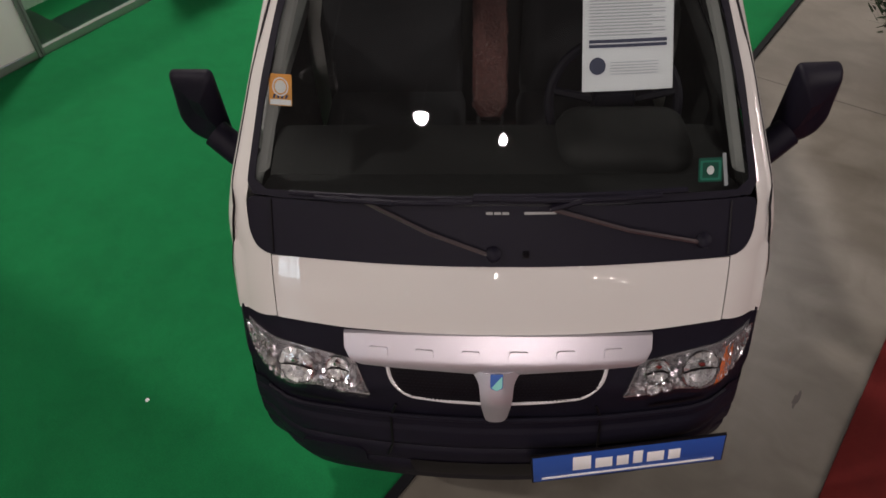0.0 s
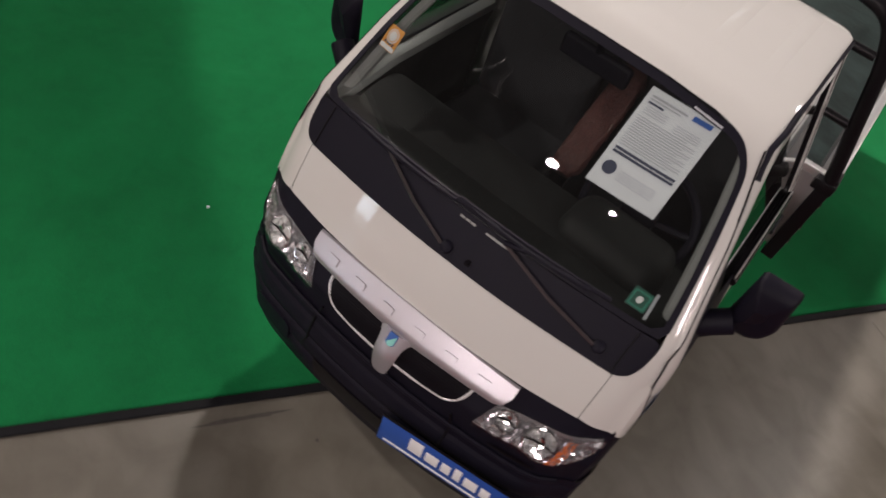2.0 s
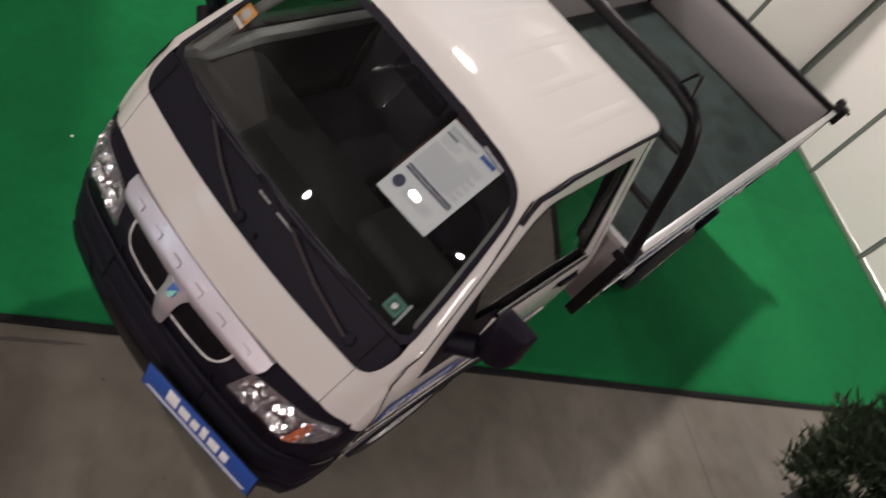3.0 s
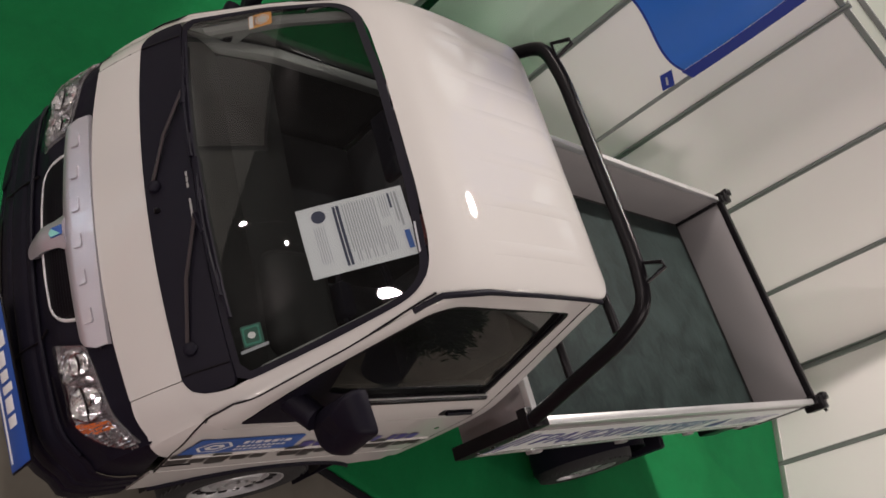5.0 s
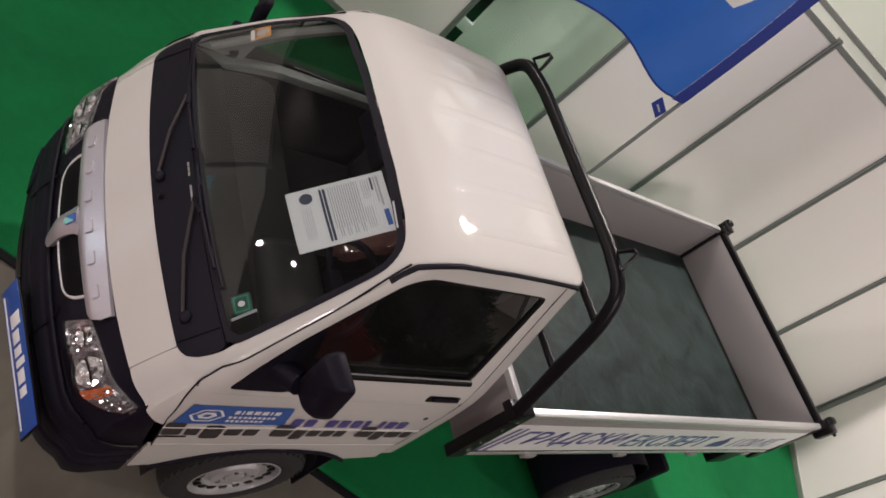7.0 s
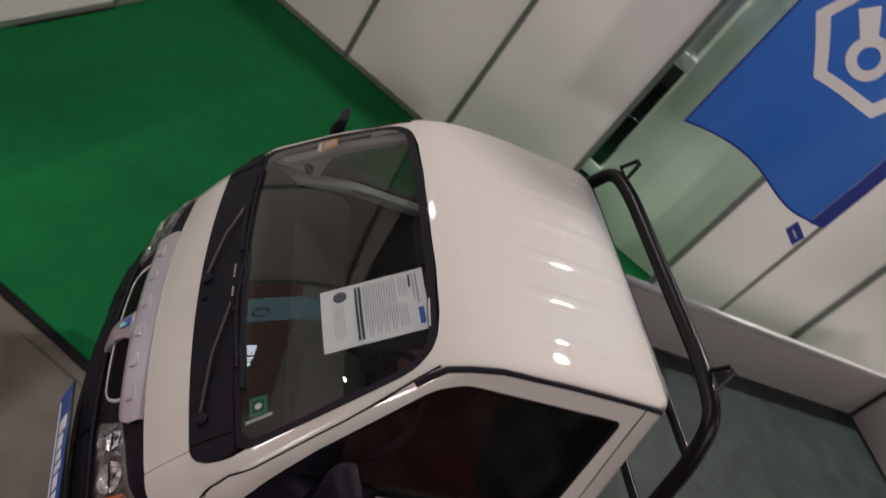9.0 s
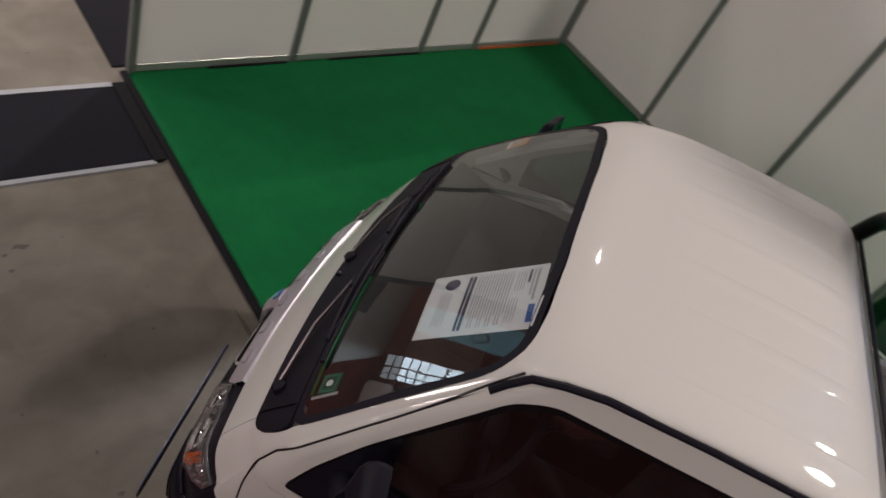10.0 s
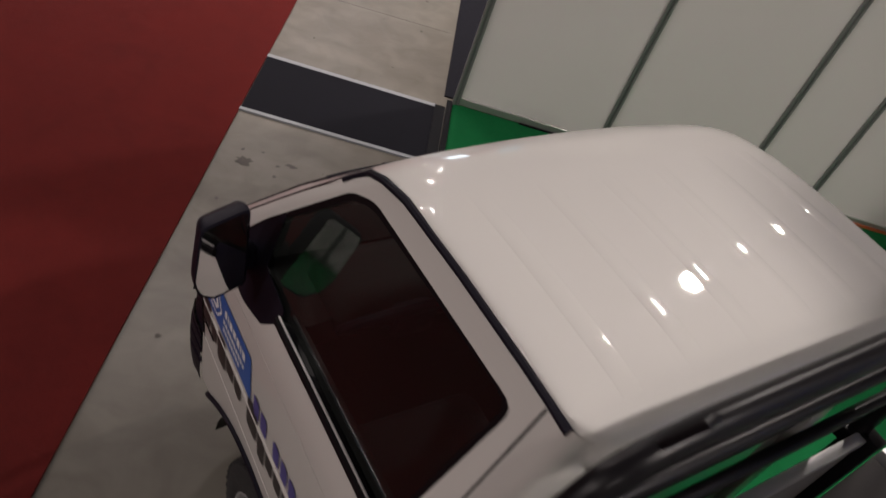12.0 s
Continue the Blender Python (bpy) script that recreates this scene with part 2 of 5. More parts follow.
# ---- mesh helpers ----
def link(name, bm, mat, parent=None, label="", smooth=False):
    bmesh.ops.recalc_face_normals(bm, faces=bm.faces)
    data = bpy.data.meshes.new(name)
    for face in bm.faces:
        face.smooth = smooth
    bm.to_mesh(data)
    bm.free()
    data.materials.append(mat)
    ob = new(name, data)
    if smooth:
        data.set_sharp_from_angle(angle=radians(40))
    ob.parent = parent
    if label:
        ob["label"] = label
    return ob


def part(name, bm, mat, parent, label="", smooth=True):
    return link(name, bm, mat, parent, label, smooth)


def empty(name, m=None):
    ob = new(name)
    ob.empty_display_size = 0.2
    if m is not None:
        ob.matrix_world = m
    return ob


def box(x0, x1, y0, y1, z0, z1, bevel=0.0, segments=2, bm=None):
    own = bmesh.new()
    bmesh.ops.create_cube(own, size=1, matrix=Matrix.Translation(((x0 + x1) / 2, (y0 + y1) / 2, (z0 + z1) / 2)) @ Matrix.Diagonal((x1 - x0, y1 - y0, z1 - z0, 1)))
    if bevel:
        bmesh.ops.bevel(own, geom=own.edges[:], offset=bevel, segments=segments, affect="EDGES", profile=0.5)
    return merge(bm, own)


def merge(bm, other):
    if bm is None:
        return other
    data = bpy.data.meshes.new("tmp")
    other.to_mesh(data)
    other.free()
    bm.from_mesh(data)
    bpy.data.meshes.remove(data)
    return bm


def tube(points, radius, sides=10, closed=False, bm=None):
    """A round bar along a line of points."""
    bm = bm or bmesh.new()
    pts = [Vector(p) for p in points]
    rings, n = [], len(pts)
    ref = None
    for i, p in enumerate(pts):
        if closed:
            d = pts[(i + 1) % n] - pts[i - 1]
        else:
            d = pts[min(i + 1, n - 1)] - pts[max(i - 1, 0)]
        d.normalize()
        if ref is None:
            ref = Vector((0, 0, 1)) if abs(d.z) < 0.9 else Vector((1, 0, 0))
        a = d.cross(ref).normalized()
        b = d.cross(a).normalized()
        ref = -b if b.dot(ref) < 0 else b
        a = d.cross(ref).normalized()
        rings.append([bm.verts.new(p + radius * (math.cos(2 * math.pi * k / sides) * a + math.sin(2 * math.pi * k / sides) * ref)) for k in range(sides)])
    for i in range(n if closed else n - 1):
        r, s = rings[i], rings[(i + 1) % n]
        for k in range(sides):
            bm.faces.new((r[k], r[(k + 1) % sides], s[(k + 1) % sides], s[k]))
    if not closed:
        bm.faces.new(rings[0])
        bm.faces.new(rings[-1])
    return bm


def rounded(points, radius=0.05, steps=5):
    """A polyline with its inner corners rounded."""
    pts = [Vector(p) for p in points]
    out = [pts[0]]
    for a, p, b in zip(pts, pts[1:], pts[2:]):
        u, v = (a - p), (b - p)
        k = min(radius, u.length * 0.45, v.length * 0.45)
        s, e = p + u.normalized() * k, p + v.normalized() * k
        for i in range(steps + 1):
            t = i / steps
            out.append((1 - t) ** 2 * s + 2 * t * (1 - t) * p + t * t * e)
    out.append(pts[-1])
    return out


def smooth_loop(points, radius=0.02, steps=4):
    """A closed 2D outline with rounded corners."""
    pts = [Vector((*p, 0)) for p in points]
    n, out = len(pts), []
    for i in range(n):
        a, p, b = pts[i - 1], pts[i], pts[(i + 1) % n]
        u, v = a - p, b - p
        k = min(radius, u.length * 0.45, v.length * 0.45)
        s, e = p + u.normalized() * k, p + v.normalized() * k
        for j in range(steps + 1):
            t = j / steps
            q = (1 - t) ** 2 * s + 2 * t * (1 - t) * p + t * t * e
            out.append((q.x, q.y))
    return out


def thicken(own, thick, core=Vector((0, 1.0, 1.1))):
    """Gives a sheet an inner side, away from the side that faces outwards."""
    bmesh.ops.recalc_face_normals(own, faces=own.faces)
    own.normal_update()
    verts, faces = own.verts[:], own.faces[:]
    out = sum(((f.calc_center_median() - core).dot(f.normal) * f.calc_area() for f in faces))
    sign = 1 if out > 0 else -1
    inner = {v: own.verts.new(v.co - sign * thick * v.normal) for v in verts}
    rim = [e for e in own.edges if len(e.link_faces) == 1]
    for f in faces:
        own.faces.new([inner[v] for v in reversed(f.verts)])
    for e in rim:
        a, b = e.verts
        own.faces.new((a, b, inner[b], inner[a]))


def patch(outline, place, step=0.05, thick=0.0, bm=None):
    """A sheet with a 2D outline, cut into a grid and laid on a surface by place(u, v)."""
    own = bmesh.new()
    own.faces.new([own.verts.new((u, v, 0)) for u, v in outline])
    for axis in (0, 1):
        lo, hi = min(p[axis] for p in outline), max(p[axis] for p in outline)
        k = math.floor(lo / step) + 1
        while k * step < hi - 1e-4:
            co, no = [0, 0, 0], [0, 0, 0]
            co[axis], no[axis] = k * step, 1
            bmesh.ops.bisect_plane(own, geom=own.verts[:] + own.edges[:] + own.faces[:], plane_co=co, plane_no=no, dist=1e-5)
            k += 1
    for v in own.verts:
        v.co = Vector(place(v.co.x, v.co.y))
    if thick:
        thicken(own, thick)
    return merge(bm, own)


def cast_out(loop, c, angle):
    """Where a ray from c meets a closed 2D outline."""
    dx, dy = math.cos(angle), math.sin(angle)
    best = None
    for (x0, y0), (x1, y1) in zip(loop, loop[1:] + loop[:1]):
        ex, ey = x1 - x0, y1 - y0
        det = dx * -ey + ex * dy
        if abs(det) < 1e-12:
            continue
        k = ((x0 - c[0]) * -ey + ex * (y0 - c[1])) / det
        s = (dx * (y0 - c[1]) - dy * (x0 - c[0])) / det
        if k > 0 and -1e-9 <= s <= 1 + 1e-9:
            best = k if best is None else max(best, k)
    return (c[0] + best * dx, c[1] + best * dy)


def ring(outer, inner, c, place, sides=120, rows=3, thick=0.0, bm=None):
    """A frame between two outlines round c, laid on a surface."""
    own = bmesh.new()
    grid = []
    for k in range(sides):
        a = 2 * math.pi * k / sides + 1e-4
        p, q = cast_out(outer, c, a), cast_out(inner, c, a)
        grid.append([own.verts.new(place(p[0] + (q[0] - p[0]) * j / rows, p[1] + (q[1] - p[1]) * j / rows)) for j in range(rows + 1)])
    for k in range(sides):
        g, h = grid[k], grid[(k + 1) % sides]
        for j in range(rows):
            own.faces.new((g[j], g[j + 1], h[j + 1], h[j]))
    if thick:
        thicken(own, thick)
    return merge(bm, own)


def loft(rows, bm=None):
    """A sheet through rows of points of one length."""
    bm = bm or bmesh.new()
    grid = [[bm.verts.new(p) for p in row] for row in rows]
    for a, b in zip(grid, grid[1:]):
        for k in range(len(a) - 1):
            bm.faces.new((a[k], a[k + 1], b[k + 1], b[k]))
    return bm


def lathe(profile, sides=40, bm=None, m=None):
    """A turned body about x: profile rows of (x, radius)."""
    own = bmesh.new()
    grid = [[own.verts.new((x, r * math.cos(2 * math.pi * k / sides), r * math.sin(2 * math.pi * k / sides))) for x, r in profile] for k in range(sides)]
    for k in range(sides):
        a, b = grid[k], grid[(k + 1) % sides]
        for j in range(len(profile) - 1):
            own.faces.new((a[j], a[j + 1], b[j + 1], b[j]))
    bmesh.ops.remove_doubles(own, verts=own.verts, dist=1e-5)
    if m is not None:
        bmesh.ops.transform(own, matrix=m, verts=own.verts)
    return merge(bm, own)


def inset(loop, c, by):
    """An outline drawn in towards c by a length."""
    out = []
    for x, y in loop:
        d = math.hypot(x - c[0], y - c[1])
        out.append((c[0] + (x - c[0]) * (d - by) / d, c[1] + (y - c[1]) * (d - by) / d))
    return out


def lettering(text, width, height, m, mat, parent, name="lettering", depth=0.0006, bold=0.012, label=""):
    """Bold slanted letters as a mesh of a given width and height; m takes the text's plane into its parent's space."""
    curve = bpy.data.curves.new("text", "FONT")
    curve.body, curve.size, curve.extrude, curve.resolution_u, curve.offset, curve.shear = text, 1.0, depth, 3, bold, 0.22
    tmp = bpy.data.objects.new("text", curve)
    data = bpy.data.meshes.new_from_object(tmp)
    bpy.data.objects.remove(tmp)
    bpy.data.curves.remove(curve)
    xs, ys = [v.co.x for v in data.vertices], [v.co.y for v in data.vertices]
    data.transform(Matrix.Diagonal((width / (max(xs) - min(xs)), height / (max(ys) - min(ys)), 1, 1)) @ Matrix.Translation((-min(xs), -min(ys), 0)))
    data.transform(m)
    data.materials.clear()
    data.materials.append(mat)
    ob = new(name, data)
    ob.parent = parent
    if label:
        ob["label"] = label
    return ob


# ---- the hall ----
def slab(name, x0, x1, y0, y1, z0, z1, mat, label, category, kind="structure", bevel=0.0):
    return tagged(link(name, box(x0, x1, y0, y1, z0, z1, bevel), mat), label, category, kind=kind)


slab("floor", -22, 26, -22, 26, -0.2, 0, concrete, "worn grey-brown concrete hall floor with stains", "floor")
slab("wall_south", -22, 26, -22.3, -22, 0, 11, hall_grey, "pale grey far wall of the exhibition hall", "wall")
slab("wall_far", -22, 26, 26, 26.3, 0, 11, hall_dark, "dark far wall of the exhibition hall", "wall")
slab("wall_rear", -22.3, -22, -22, 26, 0, 11, hall_dark, "dark far wall of the exhibition hall", "wall")
slab("wall_front", 26, 26.3, -22, 26, 0, 11, hall_dark, "dark far wall of the exhibition hall", "wall")
slab("ceiling", -22, 26, -22, 26, 11, 11.3, hall_dark, "dark hall ceiling above the lamps", "ceiling")

lamp_shell = material("grey_lamp_housing", (0.2, 0.2, 0.2), 0.5, 0.6)
# the same housing also dresses the added fill lamps
for (x, y, z), watts, size, target, colour, spread in HALL_AND_FILL_LAMPS:
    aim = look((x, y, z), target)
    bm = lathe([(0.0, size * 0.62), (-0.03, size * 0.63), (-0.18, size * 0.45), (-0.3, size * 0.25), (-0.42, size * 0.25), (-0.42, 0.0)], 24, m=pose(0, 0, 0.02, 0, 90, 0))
    housing = link("hall_or_fill_housing", bm, lamp_shell, smooth=True)
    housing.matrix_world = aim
    tagged(housing, "round grey metal housing of a hall lamp or added fill lamp", "ceiling lamp", "hall lamps")
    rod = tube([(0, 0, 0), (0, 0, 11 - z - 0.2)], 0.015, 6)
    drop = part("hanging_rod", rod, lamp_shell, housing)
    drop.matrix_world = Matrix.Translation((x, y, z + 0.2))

roof_light_glow = bpy.data.materials.new("dull_daylight_glazing")
roof_light_glow.use_nodes = True
roof_light_glow.node_tree.nodes["Principled BSDF"].inputs["Emission Color"].default_value = (0.95, 0.97, 1.0, 1)
roof_light_glow.node_tree.nodes["Principled BSDF"].inputs["Emission Strength"].default_value = 1.1
for k in range(3):
    bay = empty("roof_light", pose(-17.5 + 3.6 * k, 10.0, 10.9))
    tagged(bay, "glazed roof light between the dark ceiling trusses", "roof light", "hall roof lights", "structure")
    for j in range(5):
        part("roof_pane", box(-1.3, 1.3, -6.2 + 2.5 * j, -4.2 + 2.5 * j, -.03, 0), roof_light_glow, bay, smooth=False)
    part("roof_frame", box(-1.5, -1.35, -6.4, 6.2, -.2, .0, .01), hall_dark, bay)
    part("roof_frame", box(1.35, 1.5, -6.4, 6.2, -.2, .0, .01), hall_dark, bay)

# ---- carpets on the floor ----
def rise(x, y):
    """Soft creases and waves of the loosely laid green carpet."""
    z = .0012 * math.sin(x * 2.3 + y * 1.1) * math.sin(y * 1.7 - x * .6)
    for ax, ay, bx, by, high, wide in ((1.45, 1.2, 1.62, 2.75, .005, .034), (1.80, 1.75, 2.20, 2.95, .0045, .045), (1.1, .55, 2.4, .75, .004, .035), (2.75, 1.0, 3.3, 1.75, .004, .05), (1.55, 4.6, 1.75, 7.2, .005, .035), (2.3, 5.0, 3.0, 6.1, .004, .04)):
        dx, dy = bx - ax, by - ay
        k = ((x - ax) * dx + (y - ay) * dy) / (dx * dx + dy * dy)
        if 0 < k < 1:
            off = ((x - ax) * dy - (y - ay) * dx) / math.hypot(dx, dy) + .03 * math.sin(k * 7)
            z += high * math.sin(math.pi * k) * math.exp(-(off / wide) ** 2)
    return z


bm = patch([(.03, 6.70), (1.40, 6.75), (1.57, 6.88), (1.66, 7.3), (1.55, 7.97), (.03, 7.97)], lambda x, y: (x, y, .0150), 0.3)
tagged(link("carpet_patch", bm, green_patch), "second green carpet sheet laid by the rear wall", "carpet", kind="structure")

rows = []
for j in range(321):
    y = 8.0 * j / 320
    rows.append([(3.5 * k / 140, y, 0.0 if k in (0, 140) or j in (0, 320) else 0.012 + rise(3.5 * k / 140, y)) for k in range(141)])
tagged(link("green_carpet", loft(rows), green_carpet, smooth=True), "bright green felt carpet covering the booth floor", "carpet", kind="structure")
slab("carpet_edge_trim", 3.5, 3.537, 0.0, 9.0, 0.0, 0.016, black_tape, "black trim strip along the green carpet's open edge", "trim", bevel=0.004)
slab("red_carpet", 4.69, 9.5, -21.9, 25.9, 0.0, 0.012, red_carpet, "dark red felt carpet of the visitor aisle", "carpet")
slab("charcoal_strip", 3.56, 4.685, 0.105, 0.70, 0.0, 0.010, navy_carpet, "charcoal carpet strip laid across the bare concrete", "carpet")
slab("neighbour_floor", -0.33, -0.05, 2.2, 6.0, 0.0, 0.010, navy_carpet, "dark floor strip behind the glass bay", "carpet")
slab("charcoal_carpet", -3.0, 3.56, -6.0, -0.045, 0.0, 0.010, navy_carpet, "charcoal carpet of the neighbouring booth", "carpet")
slab("floor_tape_a", 3.60, 4.69, 0.085, 0.118, 0.0, 0.0125, pale_tape, "pale tape along the charcoal carpet strip", "tape")
slab("floor_tape_b", 3.60, 4.69, 0.69, 0.716, 0.0, 0.0125, pale_tape, "pale tape along the charcoal carpet strip", "tape")
slab("charcoal_border", 3.545, 3.61, 0.10, 0.70, 0.010, 0.020, black_tape, "black edge strip at the carpet corner", "trim")
slab("neighbour_carpet", -0.58, -0.33, 2.2, 6.0, 0.0, 0.012, green_carpet, "green felt carpet of the booth behind the glass", "carpet")


def floor_blot(name, x, y, sx, sy, seed, label):
    """A ragged thin mark on the floor."""
    rnd = random.Random(seed)
    bm = bmesh.new()
    pts = []
    for k in range(18):
        a = 2 * math.pi * k / 18
        r = rnd.uniform(0.45, 1.0)
        pts.append(bm.verts.new((x + sx * r * math.cos(a), y + sy * r * math.sin(a), 0.0025)))
    bm.faces.new(pts)
    return tagged(link(name, bm, stain), label, "floor mark", kind="structure")


rnd = random.Random(21)
for k in range(26):
    floor_blot("floor_stain", rnd.uniform(3.65, 4.65), rnd.choice((rnd.uniform(0.75, 2.4), rnd.uniform(-3.5, 0.0))), rnd.uniform(.004, .016), rnd.uniform(.004, .02), 40 + k, "small dark scuff on the concrete")
floor_blot("floor_stain", 4.54, 1.13, 0.055, 0.05, 1, "dark square scuff on the concrete")
floor_blot("floor_stain", 4.30, 1.07, 0.04, 0.018, 2, "small dark scuff on the concrete")
floor_blot("floor_stain", 4.37, 1.10, 0.015, 0.012, 3, "small dark scuff on the concrete")
floor_blot("floor_stain", 3.60, 1.82, 0.014, 0.24, 4, "long dark smear on the concrete by the carpet")
floor_blot("floor_stain", 4.50, 3.24, 0.012, 0.06, 5, "dark crack mark in the concrete")
floor_blot("floor_stain", 4.47, 1.02, 0.012, 0.010, 6, "small dark scuff on the concrete")
bm = bmesh.new()
for a, b in (((3.6, 5.2), (4.69, 5.25)), ((3.6, -0.9), (4.69, -0.86)), ((3.6, -2.9), (4.69, -2.86))):
    p, q = Vector((*a, 0.002)), Vector((*b, 0.002))
    n = Vector((-(q - p).y, (q - p).x, 0)).normalized() * 0.004
    bm.faces.new([bm.verts.new(v) for v in (p - n, q - n, q + n, p + n)])
tagged(link("floor_joint", bm, stain), "thin dark joints between the concrete floor slabs", "floor joint", kind="structure")
bm = box(2.512, 2.526, 1.808, 1.822, 0.012, 0.016, 0.002)
tagged(link("paper_scrap", bm, paper_white), "tiny white paper scrap on the green carpet", "litter")


# ---- booth walls: white panels between grey posts ----
WALL_TOP = 2.47


def wall(name, m, stations, glazed=(), label="", height=WALL_TOP):
    """A modular exhibition wall along its own x, facing its own +y."""
    top = empty(name, m)
    tagged(top, label, "wall", kind="structure")
    for s in stations:
        bm = None
        for k in (-0.0125, 0.0125):
            bm = box(s + k - 0.009, s + k + 0.009, -0.02, 0.021, 0, height + 0.02, 0.003, 1, bm)
        bm = box(s - 0.0045, s + 0.0045, -0.016, 0.012, 0, height, 0, 1, bm)
        part("post", bm, post_grey, top, smooth=False)
    for a, b in zip(stations, stations[1:]):
        clear = a in glazed
        bm = box(a + 0.0195, b - 0.0195, -0.004, 0.004, 0.06, height - 0.04)
        pane = part("pane" if clear else "panel", bm, booth_glass if clear else panel_white, top, "greenish clear glass pane" if clear else "", smooth=False)
        if clear:
            pane.visible_shadow = False
        part("base_rail", box(a + 0.0225, b - 0.0225, -0.016, 0.016, 0.012, 0.06, 0.003, 1), rail_pale, top, smooth=False)
        part("top_rail", box(a + 0.0225, b - 0.0225, -0.016, 0.016, height - 0.04, height, 0.003, 1), post_grey, top, smooth=False)
    return top


wall("wall_west", Matrix(((0, -1, 0, 0), (1, 0, 0, 0), (0, 0, 1, 0), (0, 0, 0, 1))) @ pose(0, 0, 0) @ Matrix.Diagonal((1, -1, 1, 1)), [0, 1, 2, 3, 4, 5, 6, 7, 8], glazed=(3,), label="white panelled booth wall with grey posts and one glass bay")
wall("wall_north", pose(0, 8, 0), [0.06, 1, 2, 3, 4], label="white panelled rear booth wall with grey posts")
wall("wall_side", pose(0, 0, 0), [0.06, 1, 1.5, 2.5, 3.48], label="white panelled side booth wall with grey posts")

# strips of skirting gap along the side wall
for x0, x1 in ((1.52, 2.25), (2.55, 3.05)):
    slab("baseboard", x0, x1, 0.02, 0.034, 0.012, 0.020, black_tape, "loose black strip lying along the wall's foot", "trim")
slab("orange_strip", 0.1, 0.95, 0.02, 0.03, 0.012, 0.03, material("orange_edge", (0.45, 0.12, 0.04), 0.6), "orange-brown strip along the wall's foot", "trim")

# behind the glass bay
pale_green = material("pale_green_panel", (0.80, 0.86, 0.77), 0.5, vary=0.06, scale=1.2)
slab("neighbour_wall", -0.64, -0.58, 3.16, 9.0, 0, 2.49, pale_green, "pale wall of the booth behind the glass", "wall")
slab("neighbour_rail", -0.655, -0.565, 3.16, 9.0, 2.494, 2.53, post_grey, "grey top rail of the wall behind the glass", "trim")
slab("neighbour_wall_far", -2.46, -2.40, 1.0, 9.1, 0, 3.4, pale_green, "pale far wall of the neighbouring booth", "wall")
slab("neighbour_wall_rear", -1.0, 4.6, 9.1, 9.16, 0, 2.5, panel_white, "pale wall of the booth beyond the rear wall", "wall")
rack = empty("display_rack", pose(-0.30, 3.07, 0))
tagged(rack, "dark metal display rack with chrome fittings behind the glass", "rack")
part("upright", box(-0.05, 0.05, -0.06, 0.06, 0.0, 1.56, 0.008), gloss_black, rack)
# pale bar stands in for the highlight along glass edge and post
part("pale_bar", box(-0.035, 0.035, -0.045, 0.045, 1.65, 2.44, 0.008), alu, rack, "pale bar in place of a highlight above the clamp")
part("joint_ring", box(-0.055, 0.058, -0.065, 0.065, 1.06, 1.075, 0.004), chrome, rack)
for z in (0.50, 1.555):
    part("clamp", box(-0.065, 0.075, -0.075, 0.075, z, z + 0.11, 0.012), bright_trim, rack, "bright satin clamp")
part("foot", box(-0.25, 0.25, -0.2, 0.2, 0.0, 0.03, 0.008), gloss_black, rack)

# ---- the flag on its pole ----
flag = empty("banner_flag", pose(1.455, 4.075, 0))
tagged(flag, "blue fabric banner flag with white hexagon print on grey pole", "flag")
part("pole", tube([(0, 0, 0.03), (0, 0, 3.9)], 0.012, 10), post_grey, flag)
part("base", lathe([(0.0, 0.0), (0.0, 0.2), (0.03, 0.19), (0.045, 0.05), (0.07, 0.04), (0.07, 0)], 32, m=pose(0, 0, 0.012, 0, -90, 0)), gloss_black, flag)


def flag_place(u, v, off=0.0):
    """u: metres out from the pole; v: height."""
    wave = 0.05 * math.sin(u * 8.5 + v * 1.6 + 3.9) * min(1, u / 0.25) + 0.04 * math.sin(u * 4 - v * 2.4) + 0.022 * math.sin(u * 15 + v * 3)
    return (0.012 + wave * 0.8 + off, -0.02 - u, v - 0.028 * math.sin(u * 7.5 + .4) - .05 * u)


bm = patch([(0.055, 1.84), (0.84, 1.84), (0.84, 3.85), (0.055, 3.85)], lambda u, v: flag_place(u, v), 0.05, 0.002)
cloth_part = part("fabric", bm, flag_blue, flag)
part("hem", patch([(0.055, 1.84), (0.84, 1.84), (0.84, 1.852), (0.055, 1.852)], lambda u, v: flag_place(u, v, 0.003), 0.03, 0.002), flag_navy, cloth_part, "navy stitched hem")
part("hem", patch([(0.829, 1.85), (0.84, 1.85), (0.84, 3.85), (0.829, 3.85)], lambda u, v: flag_place(u, v, 0.003), 0.05, 0.002), flag_navy, cloth_part, "navy stitched hem")
part("sleeve", patch([(-0.02, 1.835), (0.055, 1.835), (0.055, 3.87), (-0.02, 3.87)], lambda u, v: flag_place(u, v, 0.004), 0.04, 0.003), flag_navy, flag, "navy pole sleeve")


def flag_ring(cu, cv, outer, inner, corners, name, label, sides=72, turn=-0.17):
    """A white outline printed on the fabric round (cu, cv)."""
    loops = [[(cu + r * math.cos(2 * math.pi * k / corners + turn), cv + r * math.sin(2 * math.pi * k / corners + turn)) for k in range(corners)] for r in (outer, inner)]
    part(name, ring(*loops, (cu, cv), lambda u, v: flag_place(u, v, 0.005), sides, 2), white_print, cloth_part, label)


flag_ring(0.435, 2.62, 0.320, 0.258, 6, "emblem_frame", "white hexagon print")
flag_ring(0.435, 2.53, 0.098, 0.050, 24, "emblem_loop", "white ring print", 48)
